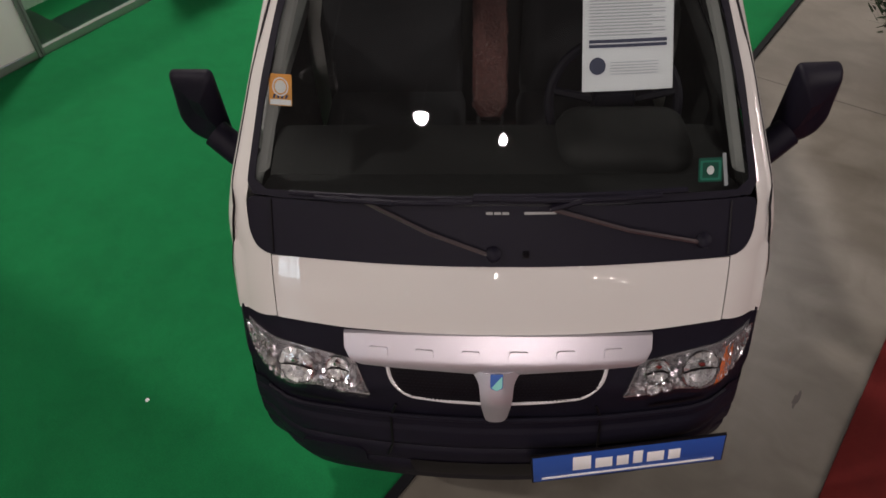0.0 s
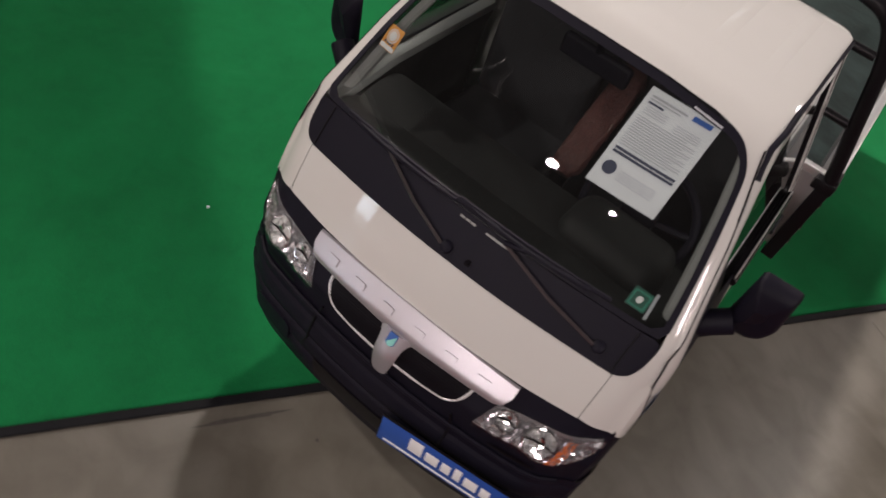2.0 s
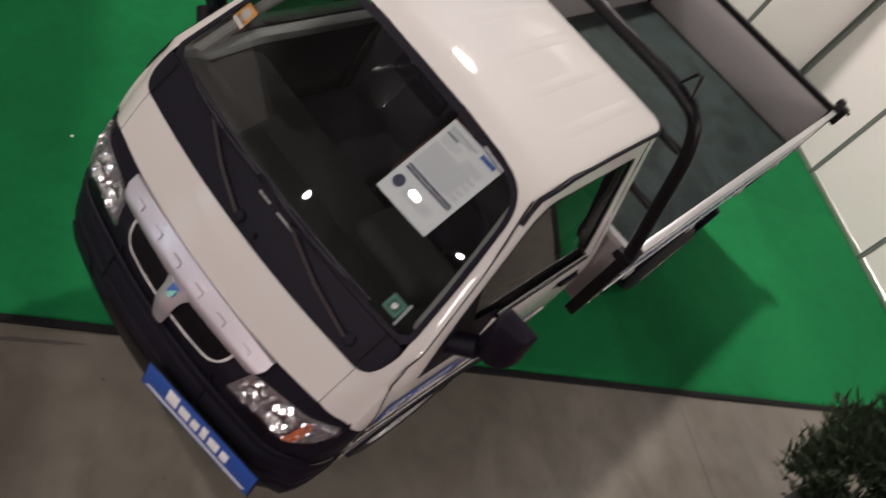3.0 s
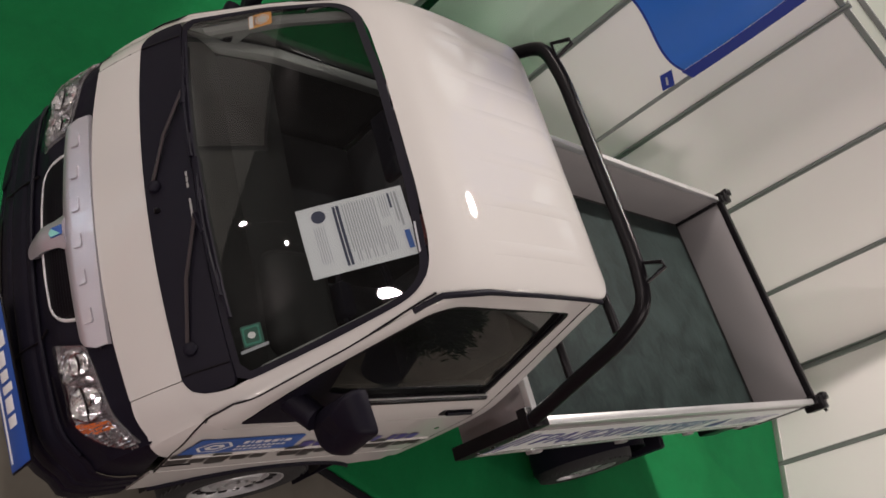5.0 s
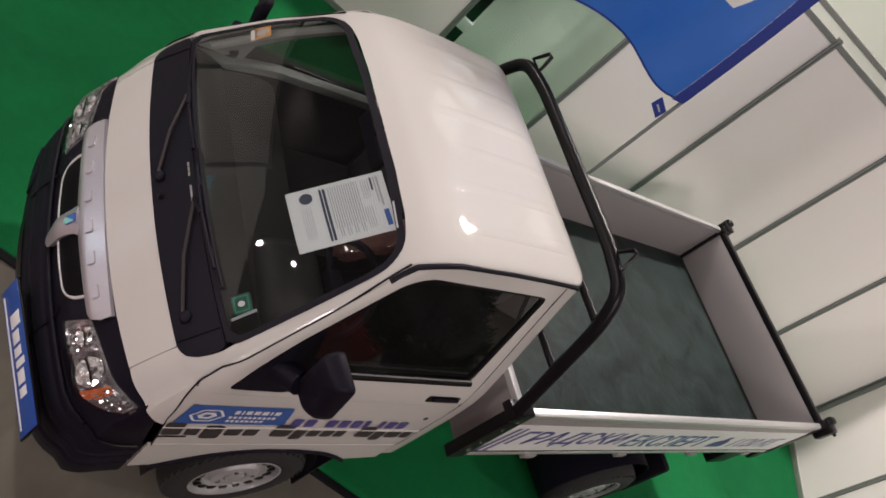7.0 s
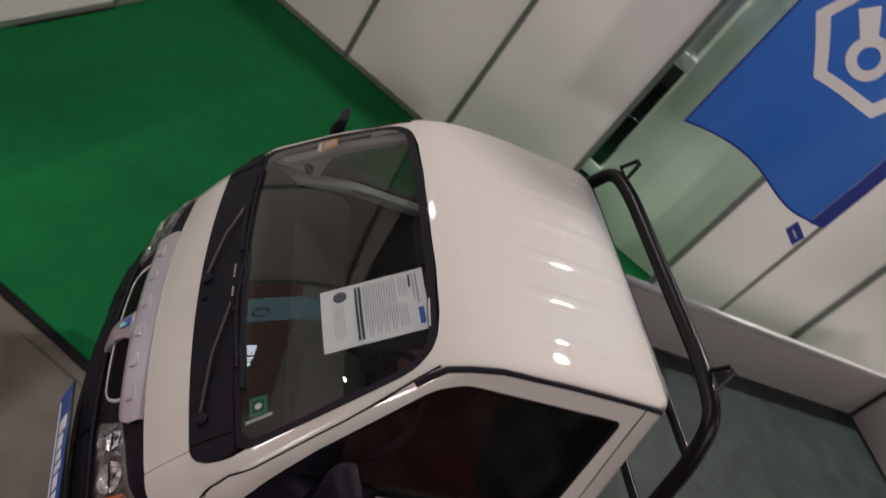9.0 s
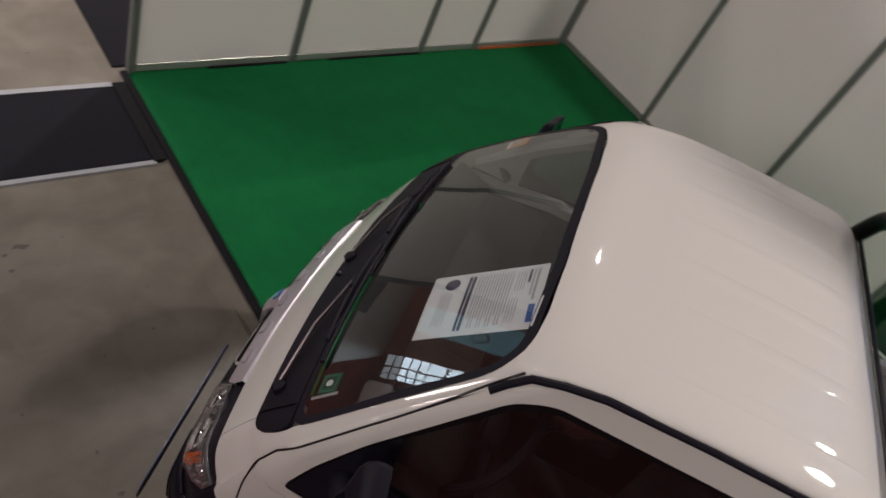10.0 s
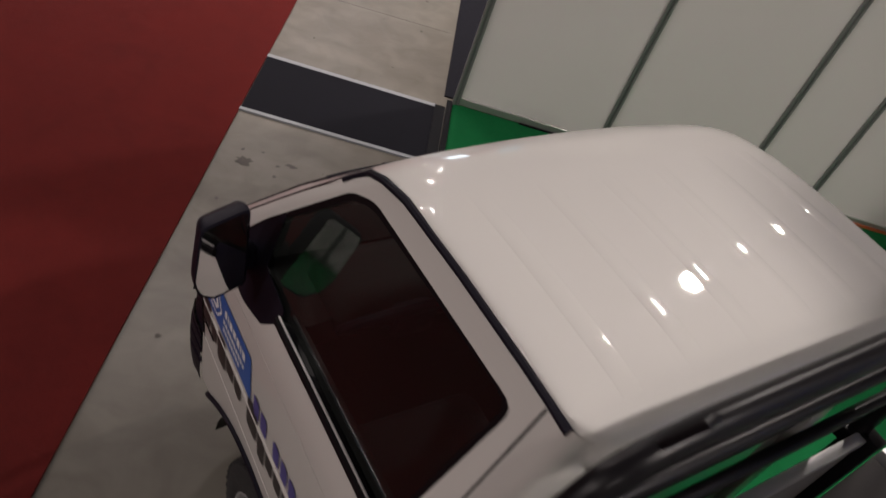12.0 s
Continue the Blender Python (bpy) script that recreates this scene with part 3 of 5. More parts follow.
part("emblem_stem", patch([(0.465, 2.60), (0.515, 2.55), (0.625, 2.65), (0.565, 2.71)], lambda u, v: flag_place(u, v, 0.005), .03), white_print, cloth_part, "white bar print")
tag = part("tag", patch([(0.03, 1.645), (0.115, 1.645), (0.105, 1.72), (0.02, 1.72)], lambda u, v: (0.02, -u, v + u * 0.5), 0.03, 0.002), flag_navy, flag, "small dark blue printed tag")
part("tag_print", patch([(0.048, 1.675), (0.090, 1.675), (0.086, 1.687), (0.044, 1.687)], lambda u, v: (0.0245, -u, v + u * 0.5), .03), ink_grey, tag, "grey print")

# ---- far end of the aisle: red-brown wall with a blue banner and a tall window ----
stand = empty("exhibition_stand", pose(4.6, -12.0, 0))
tagged(stand, "distant red-brown stand with blue hanging banner and lit window", "stand")
part("stand_wall", box(-2.6, 2.6, -0.1, 0, 0, 4.2), material("red_brown_stand_wall", (0.20, 0.06, 0.042), 0.6, vary=0.2, scale=1), stand)
# emission stands in for light falling on the banner, which is no lamp
banner_glow = bpy.data.materials.new("pale_blue_banner_glow")
banner_glow.use_nodes = True
banner_glow.node_tree.nodes["Principled BSDF"].inputs["Base Color"].default_value = (0.14, 0.32, 0.42, 1)
banner_glow.node_tree.nodes["Principled BSDF"].inputs["Emission Color"].default_value = (0.34, 0.62, 0.72, 1)
banner_glow.node_tree.nodes["Principled BSDF"].inputs["Emission Strength"].default_value = 0.75
board = part("hanging_banner", box(-1.8, -0.9, 0.01, 0.06, 1.2, 5.6, .01), banner_glow, stand, "pale blue hanging banner with glow put into its colour")
part("banner_ring", ring([(-1.25 + .2 * math.cos(k * .26), 3.3 + .2 * math.sin(k * .26)) for k in range(24)], [(-1.25 + .14 * math.cos(k * .26), 3.3 + .14 * math.sin(k * .26)) for k in range(24)], (-1.25, 3.3), lambda u, v: (u, .064, v), 40, 1), ink_dark, board, "dark ring print")
glow, dim_glow = bpy.data.materials.new("backlit_window"), bpy.data.materials.new("dim_backlit_window")
for m, strength in ((glow, 10.0), (dim_glow, 1.5)):
    m.use_nodes = True
    m.node_tree.nodes["Principled BSDF"].inputs["Emission Color"].default_value = (0.68, 0.86, 1.0, 1)
    m.node_tree.nodes["Principled BSDF"].inputs["Emission Strength"].default_value = strength
for k in range(7):
    for x in (.02, .44):
        z = .25 + .48 * k
        part("backlit_pane", box(x, x + .36, 0.0, 0.02, z, z + .40), dim_glow if k < 2 else glow, stand, "glowing window pane")
part("counter", box(.9, 2.6, 0.5, 1.1, 0, 1.1, .03), panel_white, stand)
part("display_shelf", box(1.0, 2.4, 0.1, 0.4, 1.1, 2.3, .02), gloss_black, stand)
for k in range(5):
    part("display_box", box(1.05 + .26 * k, 1.25 + .26 * k, .40, .46, 1.3 + .3 * (k % 2), 1.55 + .3 * (k % 2), .01), (panel_white, pale_tape, alu, panel_white, orange_print)[k], stand)
spot_glow = bpy.data.materials.new("stand_lamp_glow")
spot_glow.use_nodes = True
spot_glow.node_tree.nodes["Principled BSDF"].inputs["Emission Color"].default_value = (1.0, 0.9, 0.82, 1)
spot_glow.node_tree.nodes["Principled BSDF"].inputs["Emission Strength"].default_value = 34.0
truss = empty("lamp_truss", pose(12.6, -6.25, 0, 0, 0, 44.5))
tagged(truss, "far lighting truss with small bright spotlights on posts", "lighting truss")
for x in (-3.2, 3.2):
    part("post", tube([(x, 0, 0), (x, 0, 4.05)], .04, 8), gloss_black, truss)
part("beam", tube([(-3.3, 0, 4.0), (3.3, 0, 4.0)], .035, 8), gloss_black, truss)
for x, z, r in ((-2.05, 2.80, .10), (-0.85, 3.20, .055), (-0.1, 3.10, .055), (0.74, 2.90, .05), (1.17, 2.45, .05), (1.7, 2.30, .055), (2.1, 2.12, .05)):
    bulb = part("spot_lamp", lathe([(0, r), (-.03, r * .95), (-.03, 0)], 16, m=Matrix.Translation((x, 0.02, z)) @ pose(0, 0, 0, 0, 0, 90)), spot_glow, truss, "small bright spotlight")
    part("lamp_stem", tube([(x, 0, z + r), (x, 0, 3.99)], .008, 6), gloss_black, bulb)

far_truss = empty("lamp_truss", pose(7.8, -11.4, 0, 0, 0, 8))
tagged(far_truss, "distant lighting truss with a row of bright spotlights", "lighting truss")
for x in (-2.6, 2.6):
    part("post", tube([(x, 0, 0), (x, 0, 5.4)], .02, 8), hall_grey, far_truss)
part("beam", tube([(-2.7, 0, 5.4), (2.7, 0, 5.4)], .012, 8), hall_grey, far_truss)
for x, z in ((-2.0, 3.3), (-1.3, 3.22), (-.2, 3.28), (.1, 3.28), (1.2, 3.20), (1.85, 5.2)):
    bulb = part("spot_lamp", lathe([(0, .065), (-.03, .06), (-.03, 0)], 16, m=Matrix.Translation((x, 0.02, z)) @ pose(0, 0, 0, 0, 0, 90)), spot_glow, far_truss, "small bright spotlight")
    part("lamp_stem", tube([(x, 0, z + .06), (x, 0, 5.38)], .005, 6), hall_grey, bulb)

# ---- made-up glossy shell for a half-hidden shiny item, likely a vehicle's lamp ----
shell_blue = material("glossy_pale_blue_shell", (0.42, 0.56, 0.68), 0.12, vary=0.1, scale=20, coat=1.0)
fitting = link("half_hidden_shell", lathe([(0.0, 0.085), (0.02, 0.092), (0.07, 0.085), (0.115, 0.055), (0.132, 0.02), (0.135, 0.0)], 32, m=pose(3.27, -1.27, 0.010, 0, -90, 0)), shell_blue, smooth=True)
tagged(fitting, "glossy pale blue rounded shell in place of a half-hidden shiny item", "fitting")

# ---- potted conifer at the carpet's edge ----
plant = empty("potted_conifer", pose(4.33, 5.66, 0))
tagged(plant, "dark green bushy conifer in a dark pot by the carpet's edge", "plant")
part("pot", lathe([(0.0, 0.0), (0.0, 0.14), (0.36, 0.185), (0.39, 0.195), (0.39, 0.17), (0.33, 0.165), (0.29, 0.0)], 28, m=pose(0, 0, 0.0, 0, -90, 0)), terracotta, plant)
part("trunk", tube([(0, 0, 0.32), (0.01, 0, 0.7), (0, 0.01, 1.1)], 0.018, 8), underside, plant)
rnd = random.Random(7)
bm = bmesh.new()
sprays = []
for k in range(380):
    a, h = rnd.uniform(0, 2 * math.pi), rnd.random() ** 1.1
    r = (0.375 * (1 - h ** 2.2 * 0.75)) * rnd.uniform(0.5, 1.05)
    sprays.append((Vector((r * math.cos(a), r * math.sin(a), 0.46 + h * 0.95)), a))
for centre, a in sprays:
    for k in range(64):
        p = centre + Vector((rnd.gauss(0, .035), rnd.gauss(0, .035), rnd.gauss(0, .04)))
        d = Vector((math.cos(a) * 0.8 + rnd.uniform(-0.6, 0.6), math.sin(a) * 0.8 + rnd.uniform(-0.6, 0.6), rnd.uniform(-0.1, 1.1))).normalized()
        s = d.cross(Vector((rnd.uniform(-1, 1), rnd.uniform(-1, 1), rnd.uniform(-1, 1)))).normalized() * rnd.uniform(0.004, 0.009)
        ln = rnd.uniform(0.04, 0.09)
        bm.faces.new([bm.verts.new(v) for v in (p - s, p + s, p + d * ln * 0.6 + s * 0.7, p + d * ln, p + d * ln * 0.6 - s * 0.7)])
part("needles", bm, leaf_green, plant, smooth=False)


# ---- the pickup truck ----
TRUCK = pose(3.846, 2.180, 0, 0, 0, 34.8)
truck = empty("pickup_truck", TRUCK)
tagged(truck, "small white cab-over pickup truck with black bumper and open cargo bed", "pickup truck")


def lerp(t, pts):
    if t <= pts[0][0]:
        return pts[0][1]
    for (a, u), (b, v) in zip(pts, pts[1:]):
        if t <= b:
            k = (t - a) / (b - a)
            return u + (v - u) * k
    return pts[-1][1]


def soft_lerp(t, pts, by=0.03):
    """lerp with its kinks softened."""
    return sum(lerp(t + by * k, pts) for k in (-1, -0.5, 0, 0.5, 1)) / 5


HALF = [(0.3, .66), (0.5, .685), (0.8, .692), (1.0, .693), (1.1, .690), (1.16, .684), (1.24, .664), (1.65, .546), (1.80, .51)]
CORNER = [(0.3, .20), (0.8, .17), (0.95, .14), (1.1, .135), (1.25, .062), (1.8, .056)]
NOSE = [(.30, .03), (.36, -.015), (.45, -.04), (.55, -.045), (.62, -.037), (.66, -.025), (.70, -.012), (.80, -.008), (.88, .034), (.97, .074), (1.05, .110), (1.135, .156), (1.235, .226), (1.45, .405), (1.688, .635), (1.80, .739)]
BOW = [(.3, .09), (.9, .08), (1.2, .062), (1.65, .032), (1.8, .030)]
GUTTER = [(.55, 1.550), (.60, 1.592), (.66, 1.643), (.75, 1.688), (.85, 1.714), (1.0, 1.727), (1.36, 1.735)]
CROWN = [(.55, 1.62), (.64, 1.694), (.70, 1.727), (.80, 1.744), (.95, 1.756), (1.1, 1.763), (1.24, 1.765), (1.30, 1.761), (1.335, 1.753), (1.36, 1.741)]
SCREEN_TOP = [(0, 1.692), (.2, 1.690), (.36, 1.680), (.43, 1.668), (.462, 1.655), (.49, 1.632), (.520, 1.60), (.548, 1.56)]


def half_width(z):
    return soft_lerp(z, HALF, 0.02)


def corner_r(z):
    return lerp(z, CORNER)


def front_y(x, z, off=0.0):
    w, r = half_width(z), corner_r(z)
    t = min(max((abs(x) - (w - r)) / r, 0), .985)
    return soft_lerp(z, NOSE, 0.012) + lerp(z, BOW) * (x / w) ** 2 + r * (1 - math.sqrt(1 - t * t)) - off


def side_x(y, z):
    w, r = half_width(z), corner_r(z)
    ys = soft_lerp(z, NOSE, 0.012) + lerp(z, BOW) * ((w - r) / w) ** 2 + r
    t = min(max((ys - y) / r, 0), .985)
    return w - r * (1 - math.sqrt(1 - t * t))


def corner_start(z):
    """Where the nose surface meets the side surface: x on the nose, y on the side."""
    w, r = half_width(z), corner_r(z)
    x = w - 0.293 * r
    return x, front_y(x, z)


def roof_z(x, y):
    zg, zc = soft_lerp(y, GUTTER, 0.03), soft_lerp(y, CROWN, 0.02)
    return zg + (zc - zg) * (1 - min(abs(x) / (half_width(zg) - .002), 1) ** 2.5) ** (1 / 2.5)


def nose(off=0.0):
    return lambda x, z: (x, front_y(x, z, off), z)


def flank(side, off=0.0):
    return lambda y, z: (side * (side_x(y, z) + off), y, z)


def wrap_row(z_of, x_in, y_out, side, n=6, m=8, off=0.0):
    """Points from x_in on the nose round the corner to y_out on the flank; z_of(k) gives the height along the way."""
    row = []
    for k in range(n + 1):
        z = z_of(k / (n + m))
        xe, _ = corner_start(z)
        x = x_in + (xe - x_in) * k / n
        row.append((side * x, front_y(x, z, off), z))
    for k in range(1, m + 1):
        z = z_of((n + k) / (n + m))
        _, ye = corner_start(z)
        y = ye + (y_out - ye) * k / m
        row.append((side * (side_x(y, z) + off), y, z))
    return row


# bonnet
hood = patch(smooth_loop([(-.5578, .960), (-.386, .954), (0, .956), (.386, .954), (.5578, .960), (.5578, 1.115), (.36, 1.119), (0, 1.119), (-.36, 1.119), (-.5578, 1.115)], 0.003, 2), nose(), 0.04, 0.012)
part("bonnet", hood, paint, truck)

# front corner panels and windscreen pillars
DOOR_EDGE = [(.70, .288), (.831, .262), (.921, .243), (1.05, .238), (1.13, .247), (1.196, .278), (1.392, .43), (1.608, .601), (1.66, .645), (1.70, .70)]
SCREEN_EDGE = [(1.115, .565), (1.128, .596), (1.155, .612), (1.19, .619), (1.22, .620), (1.452, .568), (1.612, .517), (1.645, .491), (1.664, .452), (1.678, .36), (1.689, .2)]
for side in (1, -1):
    rows = []
    for j in range(9):
        v = j / 8

        def height(k, v=v):
            bottom = lerp(k, [(0, .962), (.35, .945), (.55, .922), (.8, .895), (1.0, .878)])
            return bottom + (1.118 - bottom) * v
        rows.append(wrap_row(height, .5600, lerp(height(1.0), DOOR_EDGE) - .004, side))
    part("front_corner_panel", loft(rows), paint, truck)
    rows = []
    for j in range(41):
        z = 1.118 + (1.64 - 1.118) * j / 40
        rows.append(wrap_row(lambda k, z=z: z, min(lerp(z, SCREEN_EDGE) - 0.004, corner_start(z)[0] - .004), lerp(z, DOOR_EDGE) - .0035, side, 6, 14))
    part("windscreen_pillar", loft(rows), paint, truck)

# roof
RIBS = (-.40, -.24, -.08, .08, .24, .40)
rows = []
for j in range(57):
    t = j / 56
    row = []
    for k in range(73):
        s = -1 + 2 * k / 72
        xf = .548 * math.sin(s * math.pi / 2)
        zf = lerp(abs(xf), SCREEN_TOP)
        yf = front_y(xf, zf, .003)
        w_rear = half_width(1.735) - .002
        xr = w_rear * math.sin(s * math.pi / 2)
        a = max(0, (abs(xr) - (w_rear - .075)) / .075)
        yr = 1.288 + .070 * math.sqrt(max(0, 1 - a * a))
        y = yf + (yr - yf) * t
        w = half_width(soft_lerp(y, GUTTER, 0.03)) - .002
        x = w * math.sin(s * math.pi / 2)
        fade = math.exp(-(y - yf) / .06)
        z = roof_z(x, y) + (zf - roof_z(xf, yf)) * fade
        x += (xf - x) * fade
        row.append((x, y, z))
    rows.append(row)
for drop, by in ((.005, .010), (.014, .018), (.028, .023), (.046, .0245), (.070, .024), (.088, .016)):
    rows.append([(x * .998, y + by, z - drop) for x, y, z in rows[56]])
bm = loft(rows)
for k in (0, -1):
    loft([[r[k] for r in rows[:57]], [(r[k][0] * .985, r[k][1], r[k][2] - .03) for r in rows[:57]]], bm)
roof = part("roof", bm, paint, truck, "white roof with shallow lengthwise ribs")
for c in RIBS:
    rows = []
    for j in range(25):
        y = .83 + .485 * j / 24
        high = .0021 * min(1, j / 6, (24 - j) / 3)
        rows.append([(c + .026 * k / 6, y, roof_z(c + .026 * k / 6, y) + high * (.5 + .5 * math.cos(math.pi * k / 6)) ** .7 - (.0012 if abs(k) == 6 else 0)) for k in range(-6, 7)])
    part("roof_rib", loft(rows), paint, roof)

# windscreen and cowl
cowl = smooth_loop([(-.594, 1.132), (-.565, 1.120), (0, 1.122), (.565, 1.120), (.594, 1.132), (.612, 1.165), (.612, 1.236), (0, 1.244), (-.612, 1.236), (-.612, 1.165)], 0.02, 3)
part("cowl", patch(cowl, nose(.004), 0.04, 0.012), plastic, truck, "matt black wiper cowl")
for side in (1, -1):
    part("cowl_seam", tube([(side * .55, front_y(.55, z, .006), z) for z in (1.127, 1.16, 1.195, 1.235)], .0022, 5), gloss_black, truck)
screen_out = smooth_loop([(-.616, 1.238), (0, 1.246), (.616, 1.238), (.568, 1.452), (.517, 1.612), (.458, 1.664), (.2, 1.687), (0, 1.689), (-.2, 1.687), (-.458, 1.664), (-.517, 1.612), (-.568, 1.452)], 0.035, 4)
screen_in = smooth_loop([(-.594, 1.252), (0, 1.258), (.594, 1.252), (.566, 1.39), (.518, 1.56), (.494, 1.615), (.444, 1.649), (.2, 1.669), (0, 1.671), (-.2, 1.669), (-.444, 1.649), (-.494, 1.615), (-.518, 1.56), (-.566, 1.39)], 0.03, 4)
screen = part("windscreen", patch(screen_in, nose(.002), 0.05), windscreen_glass, truck, "dark reflective windscreen glass")
screen.visible_shadow = False
part("screen_border", ring(screen_out, screen_in, (0, 1.46), nose(.003), 160, 3, .004), plastic, screen, "black windscreen border")


# raised base colour stands in for the lamp's highlight on the arm
arm_lightened = material("lightened_wiper_arm", (0.15, 0.125, 0.13), 0.3, 0.7)


def wiper(pivot, tip, blade0, blade1):
    """An arm from its pivot and a blade along the glass; all as (x, z) on the nose."""
    top = part("wiper", tube([(p[0], front_y(*p, o), p[1]) for p, o in ((pivot, .014), (((pivot[0] + tip[0]) / 2, (pivot[1] + tip[1]) / 2), .026), (tip, .020))], .0052, 5), arm_lightened, truck)
    axis = Vector((0, -.62, .78))
    turn = Vector((1, 0, 0)).rotation_difference(axis).to_matrix().to_4x4()
    part("wiper_pivot", lathe([(-.012, 0), (-.012, .019), (.010, .018), (.015, .012), (.016, 0)], 22, m=Matrix.Translation((pivot[0], front_y(*pivot, .006), pivot[1])) @ turn), plastic, top)
    n = 8
    pts = [(blade0[0] + (blade1[0] - blade0[0]) * k / n, blade0[1] + (blade1[1] - blade0[1]) * k / n) for k in range(n + 1)]
    part("wiper_blade", tube([(x, front_y(x, z, .0145), z) for x, z in pts], .0068, 6), plastic, top)
    spine = [((k - n / 2) / (n / 2), x, z) for k, (x, z) in enumerate(pts)]
    part("wiper_spine", tube([(x, front_y(x, z, .031 - .010 * q * q), z) for q, x, z in spine[1:-1]], .0062, 6), plastic, top)
    for k in (2, 6):
        x, z = pts[k]
        part("wiper_yoke", tube([(x - .032, front_y(x - .032, z, .012), z), (x - .016, front_y(x, z, .021), z), (x + .016, front_y(x, z, .021), z), (x + .032, front_y(x + .032, z, .012), z)], .0042, 6), plastic, top)
    mx, mz = pts[n // 2]
    part("wiper_joint", tube([(tip[0], front_y(*tip, .020), tip[1]), (mx, front_y(mx, mz, .033), mz)], .0085, 6), plastic, top)


wiper((-.012, 1.150), (-.325, 1.254), (-.50, 1.256), (0.0, 1.262))
wiper((.487, 1.160), (.12, 1.246), (-.06, 1.266), (.44, 1.266))
for x in (.065,):
    part("washer_nozzle", box(x - .008, x + .008, front_y(x, 1.15, .016), front_y(x, 1.15, -.01), 1.144, 1.156, .004), gloss_black, truck)

# black front fascia and bumper
TOP_EDGE = [(0, .972), (.40, .972), (.52, .976), (.62, .958), (.70, .934), (.85, .908), (1.0, .892)]
BUMPER_BACK = [(.30, .29), (.45, .275), (.60, .265), (.70, .255), (.80, .235), (.90, .215), (1.0, .2)]
BUMPER_FOOT = [(0, .352), (.45, .358), (.62, .375), (.75, .41), (.88, .455), (1.0, .47)]
RIDGES = [(.50, .010, .030), (.585, .008, .022), (.665, .006, .020)]
for name, low, high in (("bumper", BUMPER_FOOT, [(0, .70), (1, .70)]), ("fascia", [(0, .69), (1, .69)], TOP_EDGE)):
    rows = []
    count = 44
    for j in range(count + 1):
        v = j / count
        row = []
        for side in (-1, 1):
            def height(k, v=v, low=low, high=high):
                return lerp(k, low) + (lerp(k, high) - lerp(k, low)) * v
            mid = height(.3)
            proud = .004 - sum(d * math.exp(-((mid - c) / (w * .35)) ** 2) for c, d, w in RIDGES) * (name == "bumper")
            half = wrap_row(height, 0.0, lerp(height(1.0), BUMPER_BACK), side, 18, 10, proud if name == "bumper" else -.003)
            row += half[::-1] if side < 0 else half[1:]
        rows.append(row)
    part(name, loft(rows), plastic, truck, "matt black plastic " + name)
part("bumper_lip", tube([(x, front_y(x, .70, .006), .70) for x in [-.62 + 1.24 * k / 24 for k in range(25)]], .008, 8), plastic, truck)
for side in (1, -1):
    part("bumper_seam", tube([(side * x, front_y(x, z, .004 if z > .7 else .005), z) for x, z in ((.262, .745), (.270, .72), (.279, .69), (.279, .64), (.279, .59), (.295, .54))], .004, 6), gloss_black, truck)
    part("bumper_slot", patch(smooth_loop([(side * .40, .727), (side * .55, .735), (side * .55, .745), (side * .40, .737)], .004, 2), nose(.008), .04), gloss_black, truck)
    part("fog_lamp_cover", patch(smooth_loop([(side * .36, .46), (side * .56, .47), (side * .54, .56), (side * .36, .56)], .03, 3), nose(.010), .04, .006), plastic, truck)
part("lower_intake", patch(smooth_loop([(-.22, .44), (.22, .44), (.24, .52), (-.24, .52)], .02, 3), nose(.007), .05), gloss_black, truck)

# grille
grille = part("grille", patch(smooth_loop([(-.276, .872), (-.268, .820), (-.225, .785), (0, .770), (.225, .785), (.268, .820), (.276, .872)], .03, 3), nose(.0015), .03), gloss_black, truck, "black mesh grille")
bm = bmesh.new()
for j in range(12):
    for k in range(50):
        x, z = -.265 + k * .0108 + (j % 2) * .0054, .781 + j * .0080
        if abs(x) < .26 - max(0, (.815 - z)) * 1.6:
            hexa = [bm.verts.new((x + .0042 * math.cos(a), front_y(x, z, .0035), z + .0036 * math.sin(a))) for a in [i * math.pi / 3 for i in range(6)]]
            bm.faces.new(hexa)
part("grille_mesh", bm, plastic, grille, smooth=False)
for side in (1, -1):
    line = rounded([(side * x, front_y(x, z, .0005), z) for x, z in ((.281, .875), (.270, .822), (.228, .783), (.12, .770), (.03, .766))], .03, 4)
    part("grille_trim", tube(line, .0052, 8), bright_trim, grille, "bright grille trim")
BAR_SECTION = [(.855, .005), (.870, .014), (.882, .020), (.892, .0215), (.905, .0185), (.96, .004)]


def bar_face(lift=0.0):
    """The bar's crowned section: a sloping upper face, a crease and a lip turned under."""
    return lambda x, z: (x, front_y(x, z, soft_lerp(z, BAR_SECTION, .006) + lift), z)


BAR_EDGE = [(0, .858), (.06, .862), (.15, .869), (.345, .874), (.372, .888), (.386, .915)]
rows = []
for k in range(61):
    x = -.386 + .772 * k / 60
    low, high = lerp(abs(x), BAR_EDGE), .956 - .010 * (x / .386) ** 2
    row = [(x, front_y(x, low, -.004), low)]
    row += [bar_face()(x, low + (high - low) * j / 20) for j in range(21)]
    rows.append(row + [(x, front_y(x, high, -.006), high)])
bar = part("grille_bar", loft(rows), silver, truck, "satin silver front bar with raised letter shapes")
part("grille_post", patch(smooth_loop([(-.075, .876), (-.045, .850), (-.038, .775), (-.026, .712), (.026, .712), (.038, .775), (.045, .850), (.075, .876)], .016, 4), lambda x, z: (x, front_y(x, z, .028 - .012 * (x / .045) ** 2 - .06 * max(0, .82 - z)), z), .012, .024), silver, bar, "satin silver tapered centre post")
